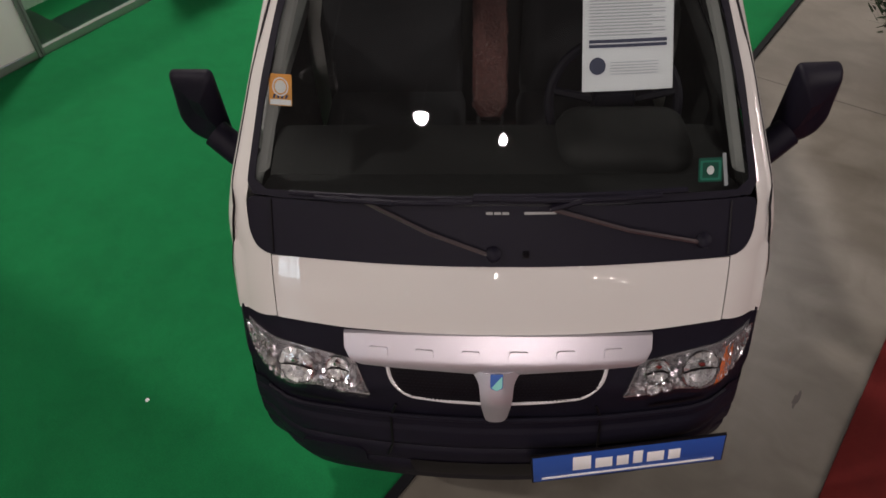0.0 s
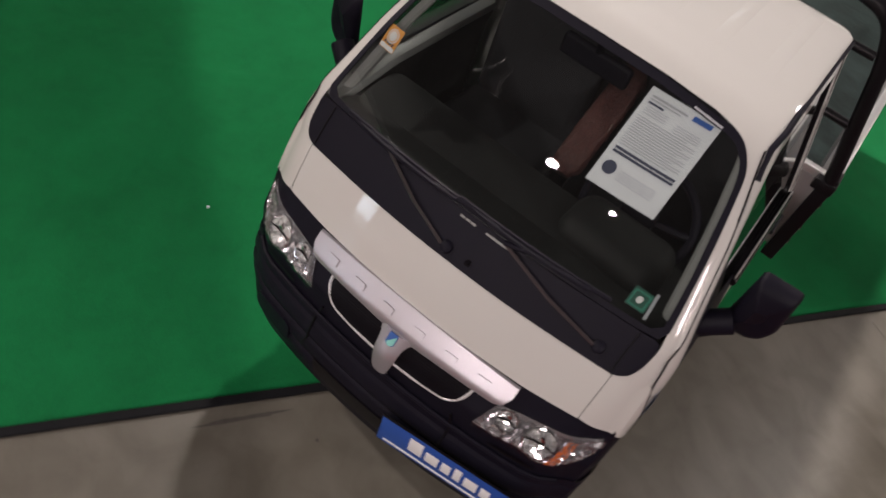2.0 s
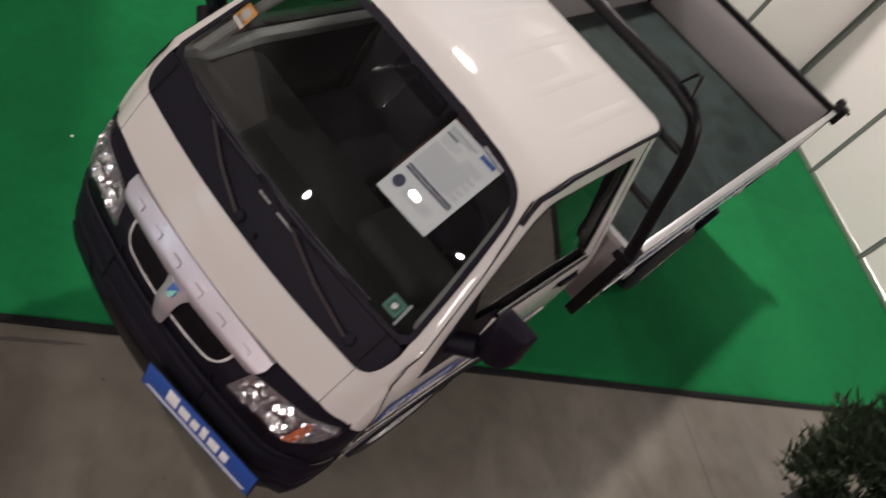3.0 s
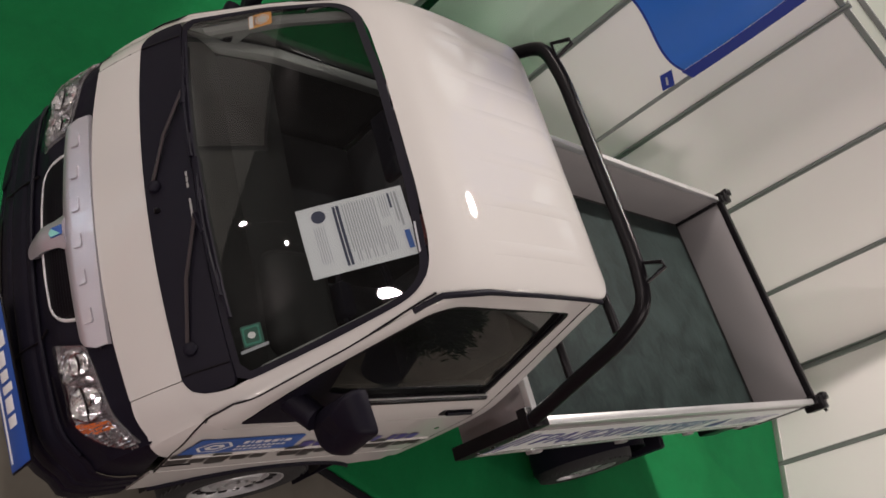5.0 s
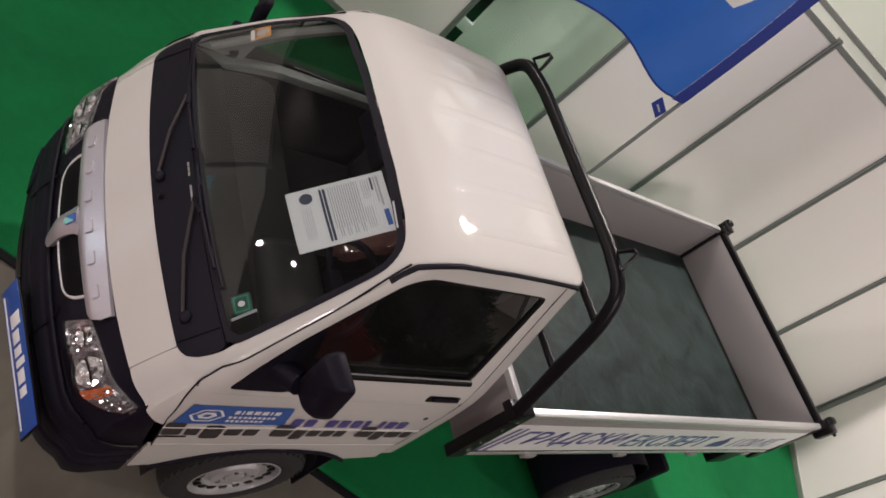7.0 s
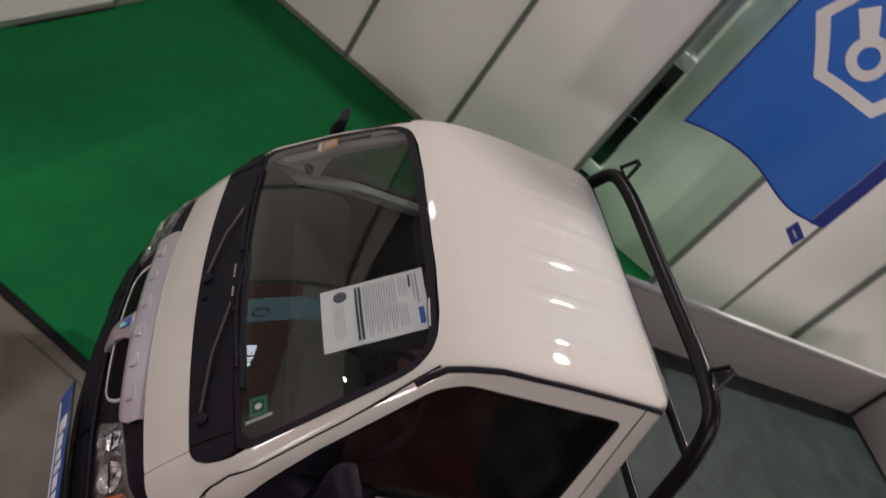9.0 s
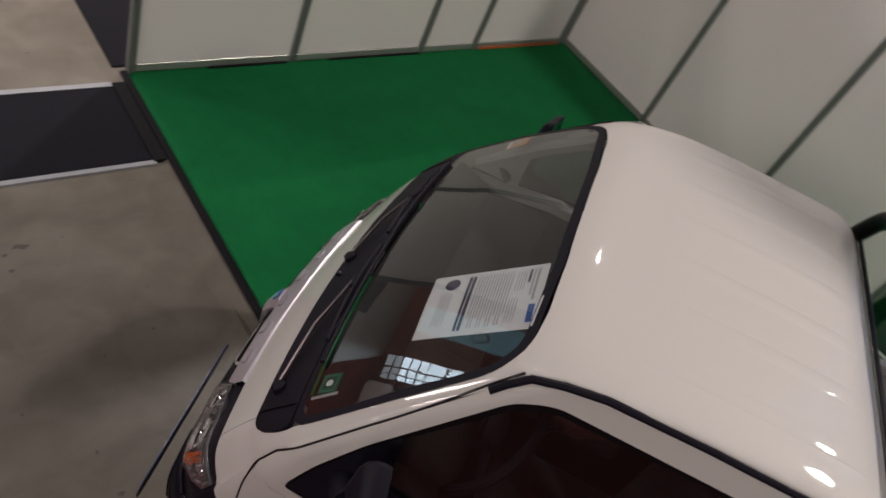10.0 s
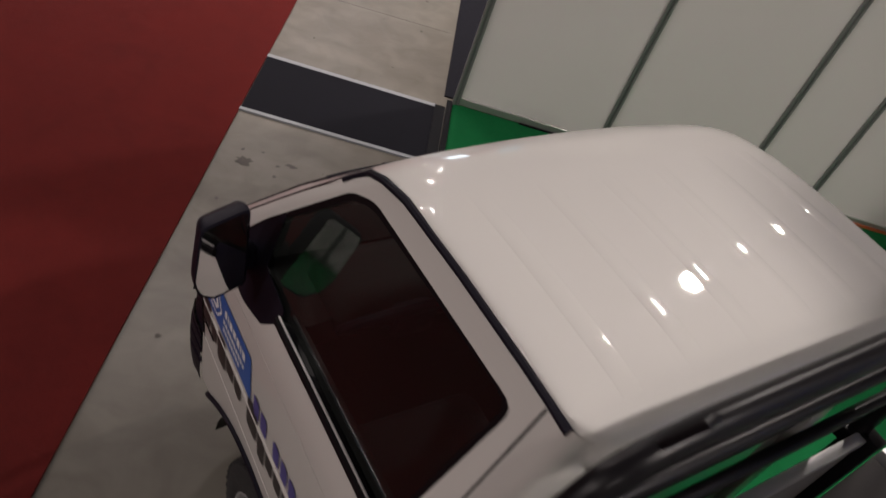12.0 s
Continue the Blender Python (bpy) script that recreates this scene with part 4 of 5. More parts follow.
for x in (-.298, -.182, -.066, .054, .172, .290):
    part("raised_letter", patch(smooth_loop([(x - .024, .906), (x + .024, .906), (x + .024, .928), (x - .024, .928)], .007, 3), bar_face(.0085), .008, .008), silver, bar)
badge = part("badge", patch(smooth_loop([(0, .838), (.016, .846), (.016, .880), (-.016, .880), (-.016, .846)], .003, 2), nose(.0315), .02, .003), blue_print, bar, "small shield badge, blue and teal")
part("badge_half", patch([(-.013, .848), (0, .840), (.014, .848), (.014, .877)], nose(.0330), .02), material("teal_enamel", (0.25, 0.6, 0.55), 0.25), badge)


# headlights
def facets(cx, cz, r, side, rnd, squash=1.0):
    """A bowl of small tilted mirror facets round (cx, cz) on the nose."""
    bm = bmesh.new()
    for ring_no, (r0, r1, n) in enumerate(((.0, .34, 5), (.34, .68, 10), (.68, 1.0, 15))):
        for k in range(n):
            a0, a1 = 2 * math.pi * k / n, 2 * math.pi * (k + .94) / n
            mid, ma = (r0 + r1) / 2, (a0 + a1) / 2
            slope_x, slope_z, lift = rnd.uniform(-.45, .45), rnd.uniform(-1.0, .1), rnd.uniform(0, .002)
            quad = []
            for rr, a in ((r0, a0), (r1, a0), (r1, a1), (r0, a1)):
                dx, dz = rr * r * math.cos(a), rr * r * squash * math.sin(a)
                deep = .004 + .004 * mid * mid + lift + slope_x * (dx - mid * r * math.cos(ma)) + slope_z * (dz - mid * r * squash * math.sin(ma))
                deep = min(.0115, max(.0035, deep))
                quad.append((side * (cx + dx), front_y(cx + dx, cz + dz, deep), cz + dz))
            if r0 == 0:
                quad = quad[:3]
            bm.faces.new([bm.verts.new(p) for p in quad])
    return bm


def headlight(side):
    loop = [(.325, .793), (.40, .800), (.47, .812), (.53, .797), (.58, .806), (.63, .84), (.662, .885), (.668, .925), (.62, .93), (.581, .922), (.5, .913), (.43, .904), (.362, .893)]
    loop = [(side * x, z - .020) for x, z in loop]
    shell = part("headlight", patch(smooth_loop(loop, .012, 3), nose(.003), .025, .004), lamp_house, truck, "clear multi-reflector headlight")
    rnd = random.Random(3)
    for cx, cz, r in ((.520, .842, .047), (.408, .848, .031), (.400, .806, .019), (.436, .808, .015), (.612, .873, .022)):
        part("reflector", facets(cx, cz, r, side, rnd), lamp_bowl, shell, "bright faceted bowl reflector", smooth=False)
        rim = [(side * (cx + r * math.cos(a)), front_y(cx + r * math.cos(a), cz + r * math.sin(a), .009), cz + r * math.sin(a)) for a in [2 * math.pi * k / 32 for k in range(32)]]
        part("reflector_rim", tube(rim, .0028, 6, closed=True), chrome, shell)
        if r > .03:
            part("bulb_shield", tube([(side * (cx + r * .95 * k / 5), front_y(cx + r * .95 * k / 5, cz, .010), cz + .006 - .012 * (k / 5) ** 2) for k in range(-5, 6)], .003, 6), gloss_black, shell)
            part("bulb_cap", lathe([(0, .011), (.010, .010), (.014, 0)], 14, m=Matrix.Translation((side * cx, front_y(cx, cz + .012, .001), cz + .014)) @ pose(0, 0, 0, 0, 0, -90)), chrome, shell)
    bm = bmesh.new()
    for k in range(62):
        x = .332 + .0054 * k
        z = lerp(x, [(.33, .801), (.40, .805), (.47, .817), (.53, .802), (.58, .811), (.63, .845), (.665, .89)]) - .020
        tip = rnd.uniform(0, .010)
        lean = rnd.uniform(-.006, .006)
        bm.faces.new([bm.verts.new(p) for p in ((side * x, front_y(x, z, .004), z), (side * (x + .005), front_y(x, z, .005 + lean * .5), z), (side * (x + .005), front_y(x, z, .007), z + .008 + tip), (side * x, front_y(x, z, .008 - lean * .5), z + .008 + tip))])
    part("reflector_strip", bm, lamp_bowl, shell, smooth=False)
    part("indicator", patch(smooth_loop([(side * x, z) for x, z in ((.562, .788), (.588, .798), (.606, .842), (.604, .890), (.583, .888), (.574, .842))], .006, 3), nose(.0105), .02), amber if side > 0 else pale_lens, shell, "amber corner indicator" if side > 0 else "clear corner indicator")
    bm = bmesh.new()
    low = [(.33, .786), (.40, .790), (.47, .802), (.53, .788), (.58, .798), (.63, .832), (.66, .87)]
    top = [(.33, .78), (.362, .866), (.43, .877), (.5, .886), (.581, .895), (.62, .903), (.66, .898)]
    for i in range(40):
        x = .336 + .0082 * i
        for k in range(14):
            z = .78 + .0092 * k
            if lerp(x, low) < z and z + .008 < lerp(x, top) and all(math.hypot(x - a, z - b) > c * 1.02 for a, b, c in ((.520, .842, .047), (.408, .848, .031))):
                a, b = rnd.uniform(-.003, .003), rnd.uniform(-.006, .0)
                bm.faces.new([bm.verts.new((side * (x + dx), front_y(x, z, .006 + .7 * (a * sx + b * sz)), z + dz)) for dx, dz, sx, sz in ((0, 0, -1, -1), (.0078, 0, 1, -1), (.0078, .0088, 1, 1), (0, .0088, -1, 1))])
    tagged(part("reflector_field", bm, lamp_house, shell, smooth=False), "small bright mirror facets inside the headlight", kind="stuff")
    lens = part("lens", patch(smooth_loop([(x, z) for x, z in loop], .012, 3), nose(.013), .025), lens_clear, shell, "clear lens")
    lens.visible_shadow = False


pale_lens = glass_material("pale_indicator_lens", (0.8, 0.76, 0.68), 1.0, 0.03)
headlight(1)
headlight(-1)

# display plate hung from the bumper
sign = empty("name_plate", Matrix.Identity(4))
sign.parent = truck
tagged(sign, "", "")
plate_m = Matrix.Translation((.358, -.062, .588)) @ pose(0, 0, 0, 82, -3.6, 6.6)


def on_plate(bm):
    bmesh.ops.transform(bm, matrix=plate_m, verts=bm.verts)
    return bm


part("plate", on_plate(box(-.262, .262, -.058, .058, -.004, .004, .003)), gloss_black, sign, "black plate backing")
part("plate_face", on_plate(box(-.257, .257, -.052, .053, .004, .006, .001)), sign_blue, sign, "blue plate face")
x = -.15
for w, h in ((.036, .05), (.034, .036), (.026, .036), (.022, .046), (.034, .036), (.026, .036)):
    part("plate_letter", on_plate(box(x, x + w * 1.7 - .012, -.018, -.018 + h * 1.15, .006, .0072, .0005)), white_print, sign)
    x += w * 1.7
part("plate_line", on_plate(box(-.235, .235, -.043, -.035, .006, .0072)), white_print, sign)

# ---- doors ----
WINDOW = [(.318, 1.130), (.366, 1.236), (.441, 1.350), (.647, 1.608), (.72, 1.645), (1.234, 1.660), (1.206, 1.240), (.66, 1.232), (.60, 1.155), (.50, 1.126)]
for side in (1, -1):
    skin = [(.288, .70), (.262, .831), (.243, .921), (.238, 1.05), (.241, 1.10), (.9, 1.10), (1.272, 1.10), (1.272, .70), (.90, .70), (.60, .70)]
    door = part("door", patch(skin, flank(side), .06, .008), paint, truck)
    surround = [(.243, 1.102), (.250, 1.135), (.278, 1.196), (.43, 1.396), (.601, 1.602), (.645, 1.645), (.71, 1.686), (.85, 1.708), (1.272, 1.724), (1.272, 1.102)]
    loop = smooth_loop(WINDOW, .03, 4)
    part("door_frame", ring(surround, loop, (.80, 1.42), flank(side), 240, 7, .008), paint, door)
    inner = inset(loop, (.80, 1.42), .016)
    part("window_seal", ring(loop, inner, (.80, 1.42), flank(side, -.002), 160, 2, .010), gloss_black, door, "black rubber window seal")
    pane = part("window_glass", patch(inner, flank(side, -.010), .06), door_glass, door, "tinted side window")
    pane.visible_shadow = False
    part("mirror_base", patch(smooth_loop([(.326, 1.136), (.376, 1.240), (.445, 1.345), (.50, 1.415), (.525, 1.275), (.655, 1.262), (.664, 1.228), (.604, 1.160), (.50, 1.131)], .01, 3), flank(side, .001), .04, .003), plastic, door, "black mirror base triangle")
    part("waist_rail", tube([(side * (side_x(y, z) + .004), y, z) for y, z in ((.655, 1.234), (.9, 1.239), (1.205, 1.243))], .013, 8), gloss_black, door)
    if side > 0:
        part("waist_rail_bright", tube([(side * (side_x(y, z) + .010), y, z) for y, z in ((.66, 1.252), (.9, 1.256), (1.20, 1.261))], .003, 6), alu, door)
    part("door_crease", tube([(side * (side_x(y, z) - .001), y, z) for y, z in ((.255, .86), (.6, .865), (1.268, .865))], .006, 6), paint, door)
    part("handle_recess", patch(smooth_loop([(1.080, 1.122), (1.236, 1.122), (1.236, 1.160), (1.080, 1.160)], .014, 4), flank(side, .002), .04, .004), gloss_black, door, "black recessed door handle")
    part("handle_bar", tube([(side * (side_x(1.1, 1.148) + .008), y, 1.148) for y in (1.10, 1.16, 1.22)], .008, 8), plastic, door)
    part("keyhole", lathe([(.004, 0), (.004, .011), (-.004, .012)], 14, m=Matrix.Translation((side * .690, 1.205, .985))), chrome, door)
    part("door_gap", tube([(side * (side_x(y, z) - .001), y, z) for z, y in [(z, lerp(z, DOOR_EDGE) - .002) for z in [.70 + .955 * k / 48 for k in range(49)]]], .003, 6), gloss_black, truck)
    part("rear_gap", tube([(side * (side_x(1.274, z) - .001), 1.274, z) for z in (.70, .9, 1.1, 1.25, 1.4, 1.55, 1.71)], .0025, 5), gloss_black, truck)
    rows = []
    for j in range(25):
        z = .62 + (1.730 - .62) * j / 24
        row = [(side * side_x(y, z), y, z) for y in (1.277, 1.30, 1.318)]
        for k in range(1, 6):
            a = k * math.pi / 10
            row.append((side * (side_x(1.3, z) - .038 * (1 - math.cos(a))), 1.318 + .038 * math.sin(a), z))
        rows.append(row)
    part("rear_pillar", loft(rows), paint, truck)
    part("drip_rail", tube([(side * (side_x(y, z) - (.002 if side > 0 else .006)), y, z - (0 if side > 0 else .012)) for y, z in ((.598, 1.595), (.62, 1.622), (.655, 1.660), (.71, 1.690), (.79, 1.708), (1.0, 1.720), (1.2, 1.725), (1.27, 1.725), (1.325, 1.722))], .009, 8), plastic, truck, "black drip rail")
    part("side_marker", patch(smooth_loop([(.268, .782), (.36, .784), (.36, .792), (.268, .790)], .003, 2), flank(side, .003), .03, .003), gloss_black, truck)
    # sill and wheel arch
    for sill in ([(.27, .715), (.70, .715), (.70, .668), (.60, .652), (.50, .612), (.42, .560), (.36, .522), (.285, .512)], [(.70, .715), (1.272, .715), (1.272, .575), (1.125, .555), (1.07, .590), (.99, .632), (.86, .662), (.70, .668)]):
        part("sill", patch(sill, flank(side, .0015), .05, .008), paint, truck)
    arch = rounded([(y, z, 0) for y, z in ((.355, .505), (.42, .556), (.50, .608), (.60, .648), (.70, .664), (.86, .658), (.99, .628), (1.07, .586), (1.125, .545))], .05, 4)
    part("wheel_arch", tube([(side * (side_x(v.x, v.y) + .004), v.x, v.y) for v in arch], .009, 8), plastic, truck, "black wheel arch lip")
    rows = []
    for k in range(25):
        a = math.radians(4 + 172 * k / 24)
        rows.append([(side * x, .745 + r * math.cos(a), .325 + r * math.sin(a)) for x, r in ((.668, .345), (.60, .350), (.40, .350), (.40, .08))])
    part("wheel_well", loft(rows), underside, truck)
    part("mud_flap", box(side * .60 - .08, side * .60 + .07, 1.105, 1.117, .20, .60, .004), plastic, truck)

# rear of the cab
back = empty("cab_back")
back.parent = truck
bm = patch(smooth_loop([(-.56, .62), (.56, .62), (.55, 1.1), (.44, 1.66), (.42, 1.70), (-.42, 1.70), (-.44, 1.66), (-.55, 1.1)], .04, 3), lambda x, z: (x, 1.340, z), .2, .004)
part("cab_rear_wall", bm, paint, back)
for side in (1, -1):
    rows = []
    for j in range(25):
        z = .62 + (1.728 - .62) * j / 24
        w, r = half_width(z) - .001, .058
        arc = [(side * (w - r + r * math.cos(a)), 1.308 + r * math.sin(a), z) for a in [math.pi / 2 * q / 8 for q in range(9)]]
        rows.append(arc + [(side * (w - .105), 1.366, z), (side * (w - .118), 1.360, z), (side * (w - .124), 1.338, z)])
    part("rear_pillar", loft(rows), paint, back)
part("rear_window_frame", patch(smooth_loop([(-.55, 1.18), (.55, 1.18), (.53, 1.42), (.44, 1.69), (-.44, 1.69), (-.53, 1.42)], .03, 4), lambda x, z: (x, 1.345, z), .2, .005), plastic, back, "black rear window surround")
part("rear_window", patch(smooth_loop([(-.46, 1.25), (.46, 1.25), (.39, 1.60), (-.39, 1.60)], .05, 4), lambda x, z: (x, 1.352, z), .2), door_glass, back)

# door decals
def door_bars(y, z, words, tall, mat, name, gap, space, slant=.12):
    """A line of slanted bars, one for each character: (width, height, drop) as shares of the tall ones."""
    for word in words:
        for w, h, drop in word:
            low, top = z - drop * tall, z + h * tall
            lean = lambda q: slant * (q - z)
            part(name, patch(smooth_loop([(y + lean(low), low), (y + w + lean(low), low), (y + w + lean(top), top), (y + lean(top), top)], w * .22, 2), flank(1, .003), .05), mat, truck)
            y += w + gap
        y += space


plate = part("door_decal", patch(smooth_loop([(.264, .895), (.648, .895), (.612, 1.030), (.272, 1.030)], .010, 3), flank(1, .0025), .05), blue_print, truck, "blue decal with white emblem and letter bars")
c = (.345, .962)
hexagon = lambda r: [(c[0] + r * 1.18 * math.cos(a), c[1] + r * math.sin(a)) for a in [k * math.pi / 3 for k in range(6)]]
part("decal_emblem", ring(hexagon(.049), hexagon(.041), c, flank(1, .004), 36, 1), white_print, plate)
part("decal_emblem_core", ring(hexagon(.027), hexagon(.012), c, flank(1, .004), 36, 1), white_print, plate)
x = .425
for w in (.016, .007, .020, .021, .021, .007, .021):
    part("decal_letter", patch([(x, .978), (x + w, .978), (x + w - .004, 1.004), (x - .004, 1.004)], flank(1, .004), .05), white_print, plate)
    x += w + .0075
for y0, z0, n in ((.420, .945, 10), (.424, .917, 8)):
    for k in range(n):
        part("decal_small_print", patch([(y0 + .0168 * k, z0), (y0 + .0168 * k + .0115, z0), (y0 + .0168 * k + .0095, z0 + .016), (y0 + .0168 * k - .002, z0 + .016)], flank(1, .004), .05), white_print, plate)
# the company's name and the telephone number stand as plain bars
low, tall = (.046, .62, 0), (.060, 1, 0)
door_bars(.268, .802, [((.062, 1, 0), low, (.066, .8, .28), (.056, .62, 0), (.050, .62, 0)), ((.074, 1, .05), (.048, .62, .28), low, low, (.042, .62, 0)), ((.070, 1, 0), (.048, .62, .28), (.066, .62, 0), low)], .098, black_print, "company_lettering", .011, .040, -.15)
digit = (.040, 1, 0)
door_bars(.672, .888, [(digit, digit), (digit, digit, digit, (.022, 1, 0)), ((.022, 1, 0), digit, digit)], .062, violet_print, "number_bar", .013, .034, -.2)


# door mirrors
mirror_silver = material("mirror_silver", (0.8, 0.8, 0.8), 0.02, 1.0)
for side in (1, -1):
    face = smooth_loop([(x, z - (.018 if side > 0 else .03)) for x, z in ((.704, 1.472), (.820, 1.458), (.834, 1.305), (.818, 1.258), (.782, 1.232), (.700, 1.243))], .016, 4)
    yaw, slim = (.22, .78) if side > 0 else (.18, .42)
    back_y = .53
    cx, cz = .765, 1.330
    rings = []
    for scale, dy in ((.94, 0), (1.0, -.003), (1.0, -.022), (.97, -.042), (.88, -.064), (.74, -.076), (.3, -.082)):
        rings.append([(side * (cx + (x - cx) * scale), back_y + dy * slim + yaw * (x - cx) - .10 * (z - cz), cz + (z - cz) * scale) for x, z in face])
    own = loft([r + r[:1] for r in rings])
    bmesh.ops.remove_doubles(own, verts=own.verts, dist=1e-5)
    own.faces.new([own.verts.new(p) for p in rings[-1]])
    mirror = part("door_mirror", own, plastic, truck, "black plastic door mirror")
    part("mirror_arm", tube([(side * x, y, z) for x, y, z in ((.636, .43, 1.215), (.67, .445, 1.235), (.725, .47, 1.275))], .038, 12), plastic, mirror)
    own = bmesh.new()
    own.faces.new([own.verts.new((side * (cx + (x - cx) * .94), back_y - .0015 + yaw * (x - cx) - .10 * (z - cz), cz + (z - cz) * .94)) for x, z in face])
    part("mirror_glass", own, mirror_silver, mirror, "mirror glass", smooth=False)


# ---- wheels ----
def wheel(x, y, side):
    m = Matrix.Translation((x, y, .285)) @ Matrix.Diagonal((side, 1, 1, 1))
    tyre = part("wheel", lathe([(-.075, .175), (-.08, .19), (-.08, .245), (-.06, .278), (-.03, .285), (.03, .285), (.06, .278), (.08, .245), (.08, .19), (.072, .172), (-.075, .175)], 48, m=m), rubber, truck, "black tyre on a silver steel rim")
    part("rim", lathe([(.070, .180), (.078, .178), (.077, .171), (.060, .168), (.050, .163), (.054, .150), (.060, .122), (.050, .112), (.050, .100), (.066, .092), (.070, .070), (.066, .048), (.050, .044), (.048, 0)], 48, m=m), steel, tyre, "silver steel rim")
    for k in range(18):
        a = 2 * math.pi * k / 18
        slot = box(-.006, .0065, -.0165, .0165, -.0150, .0150, .005, 2)
        bmesh.ops.transform(slot, matrix=m @ pose(0, 0, 0, math.degrees(a), 0, 0) @ Matrix.Translation((.0565, .143, 0)), verts=slot.verts)
        part("rim_slot", slot, gloss_black, tyre)
    for k in range(4):
        a = 2 * math.pi * k / 4 + .4
        part("wheel_nut", lathe([(.0, .010), (.018, .009), (.020, 0)], 6, m=m @ pose(0, 0, 0, math.degrees(a), 0, 0) @ Matrix.Translation((.060, .066, 0))), chrome, tyre)
    part("hub_cap", lathe([(.042, .040), (.070, .036), (.076, .024), (.076, 0)], 24, m=m), steel, tyre)
    # moulded tread blocks
    bm = bmesh.new()
    for k in range(44):
        block = box(.030, .074, -.013, .013, -.004, .004)
        bmesh.ops.transform(block, matrix=m @ pose(0, 0, 0, 360 * k / 44, 0, 0) @ Matrix.Translation((0, 0, .2805)) @ pose(0, 0, 0, 0, 9, 18), verts=block.verts)
        merge(bm, block)
    part("tread", bm, rubber, tyre, smooth=False)


wheel(.592, .800, 1)
wheel(-.592, .800, -1)
for side in (1, -1):
    wheel(.035 + side * .705, 3.04, side)
    part("inner_tyre", lathe([(-.075, .17), (-.08, .245), (-.06, .278), (.06, .278), (.08, .245), (.075, .17)], 36, m=Matrix.Translation((.035 + side * .54, 3.04, .285))), rubber, truck)
    part("mudguard", lathe([(-.2, .33), (.12, .33), (.12, .325), (-.2, .325)], 40, m=Matrix.Translation((.035 + side * .62, 3.04, .33))), plastic, truck, "black rear mudguard")
    part("mudguard_flap", box(.035 + side * .66 - .11, .035 + side * .66 + .11, 3.37, 3.43, .24, .62, .02), plastic, truck, "black rear mud flap")

# ---- chassis ----
for side in (1, -1):
    part("chassis_rail", box(side * .33 - .035, side * .33 + .035, .3, 4.15, .50, .64, .006), underside, truck)
    part("bed_bearer", box(side * .40 - .03, side * .40 + .03, 1.46, 4.2, .70, .84, .004), underside, truck)
part("front_axle", tube([(-.55, .82, .285), (.55, .82, .285)], .04, 10), underside, truck)
part("rear_axle", tube([(-.65, 3.04, .285), (.72, 3.04, .285)], .055, 10), underside, truck)
part("fuel_tank", box(-.62, -.38, 1.7, 2.4, .34, .66, .03), underside, truck)
part("battery_box", box(.40, .66, 3.72, 4.0, .50, .74, .02), plastic, truck)
part("engine_block", box(-.3, .3, 1.0, 1.9, .30, .68, .05), underside, truck)
part("cab_floor", box(-.64, .64, .30, 1.34, .56, .62, .01), underside, truck)
for k, y in enumerate((1.62, 2.2, 2.8, 3.4, 4.0)):
    part("cross_member", box(-.62, .68, y - .03, y + .03, .84, .885), underside, truck)

# ---- cargo bed ----
BX0, BX1, BY0, BY1, BZ, BT = -.705, .780, 1.455, 4.250, .89, 1.250
bed = part("cargo_bed", box(BX0, BX1, BY0, BY1, BZ - .018, BZ, .002), mat_floor, truck, "open aluminium cargo bed with a dark mat floor")
for side, x in ((1, BX1), (-1, BX0)):
    s = -side
    x0, x1 = sorted((x, x + s * .025))
    part("side_board", box(x0, x1, BY0 + .05, BY1 - .04, BZ - .02, BT - .035, .002), alu_sheet, bed, "grey aluminium side board")
    x0, x1 = sorted((x + side * .003, x + s * .03))
    part("top_rail", box(x0, x1, BY0 + .05, BY1 - .04, BT - .035, BT, .004), alu, bed, "bright aluminium top rail")
    part("bottom_rail", box(x0, x1, BY0 + .05, BY1 - .04, BZ - .045, BZ - .018, .003), alu, bed)
    x0, x1 = sorted((x + side * .006, x + s * .045))
    part("front_post", box(x0, x1, BY0 - .038, BY0 + .045, .83, BT + .005, .004), gloss_black, bed, "black steel corner post")
    for z in (.92, 1.0, 1.12, 1.2):
        part("bolt", lathe([(0, .011), (.006, .010), (.008, 0)], 8, m=Matrix.Translation((x + side * .006, BY0, z)) @ Matrix.Diagonal((side, 1, 1, 1))), chrome, bed)
    part("rear_post", box(x0, x1, BY1 - .04, BY1 + .02, .84, BT + .02, .004), gloss_black, bed, "black steel corner post")
    part("latch_plate", box(x - .042, x + .042, BY1 + .0, BY1 + .085, BT - .09, BT + .038, .012), gloss_black, bed)
    part("latch_handle", box(x - .058, x - .006, BY1 + .03, BY1 + .10, BT + .0, BT + .055, .016, 3), gloss_black, bed)
    part("latch_pin", tube([(x + side * .0, BY1 + .05, BT), (x + side * .055, BY1 + .075, BT + .012)], .011, 8), gloss_black, bed)
    for y in (1.9, 2.6, 3.3, 3.95):
        part("hinge", box(x - .012 * side - .014, x - .012 * side + .026, y - .04, y + .04, BZ - .065, BZ - .03, .004), alu_sheet, bed)
part("tailgate", box(BX0 + .03, BX1 - .03, BY1 - .025, BY1, BZ - .02, BT - .02, .002), alu_sheet, bed, "grey aluminium tailgate")
part("tailgate_rail", box(BX0 + .03, BX1 - .03, BY1 - .034, BY1 + .012, BT - .03, BT + .008, .004), gloss_black, bed, "black tailgate edge")
part("headboard", box(BX0 + .045, BX1 - .045, BY0 - .012, BY0 + .012, BZ - .02, BT - .035, .002), alu_sheet, bed, "grey aluminium headboard")
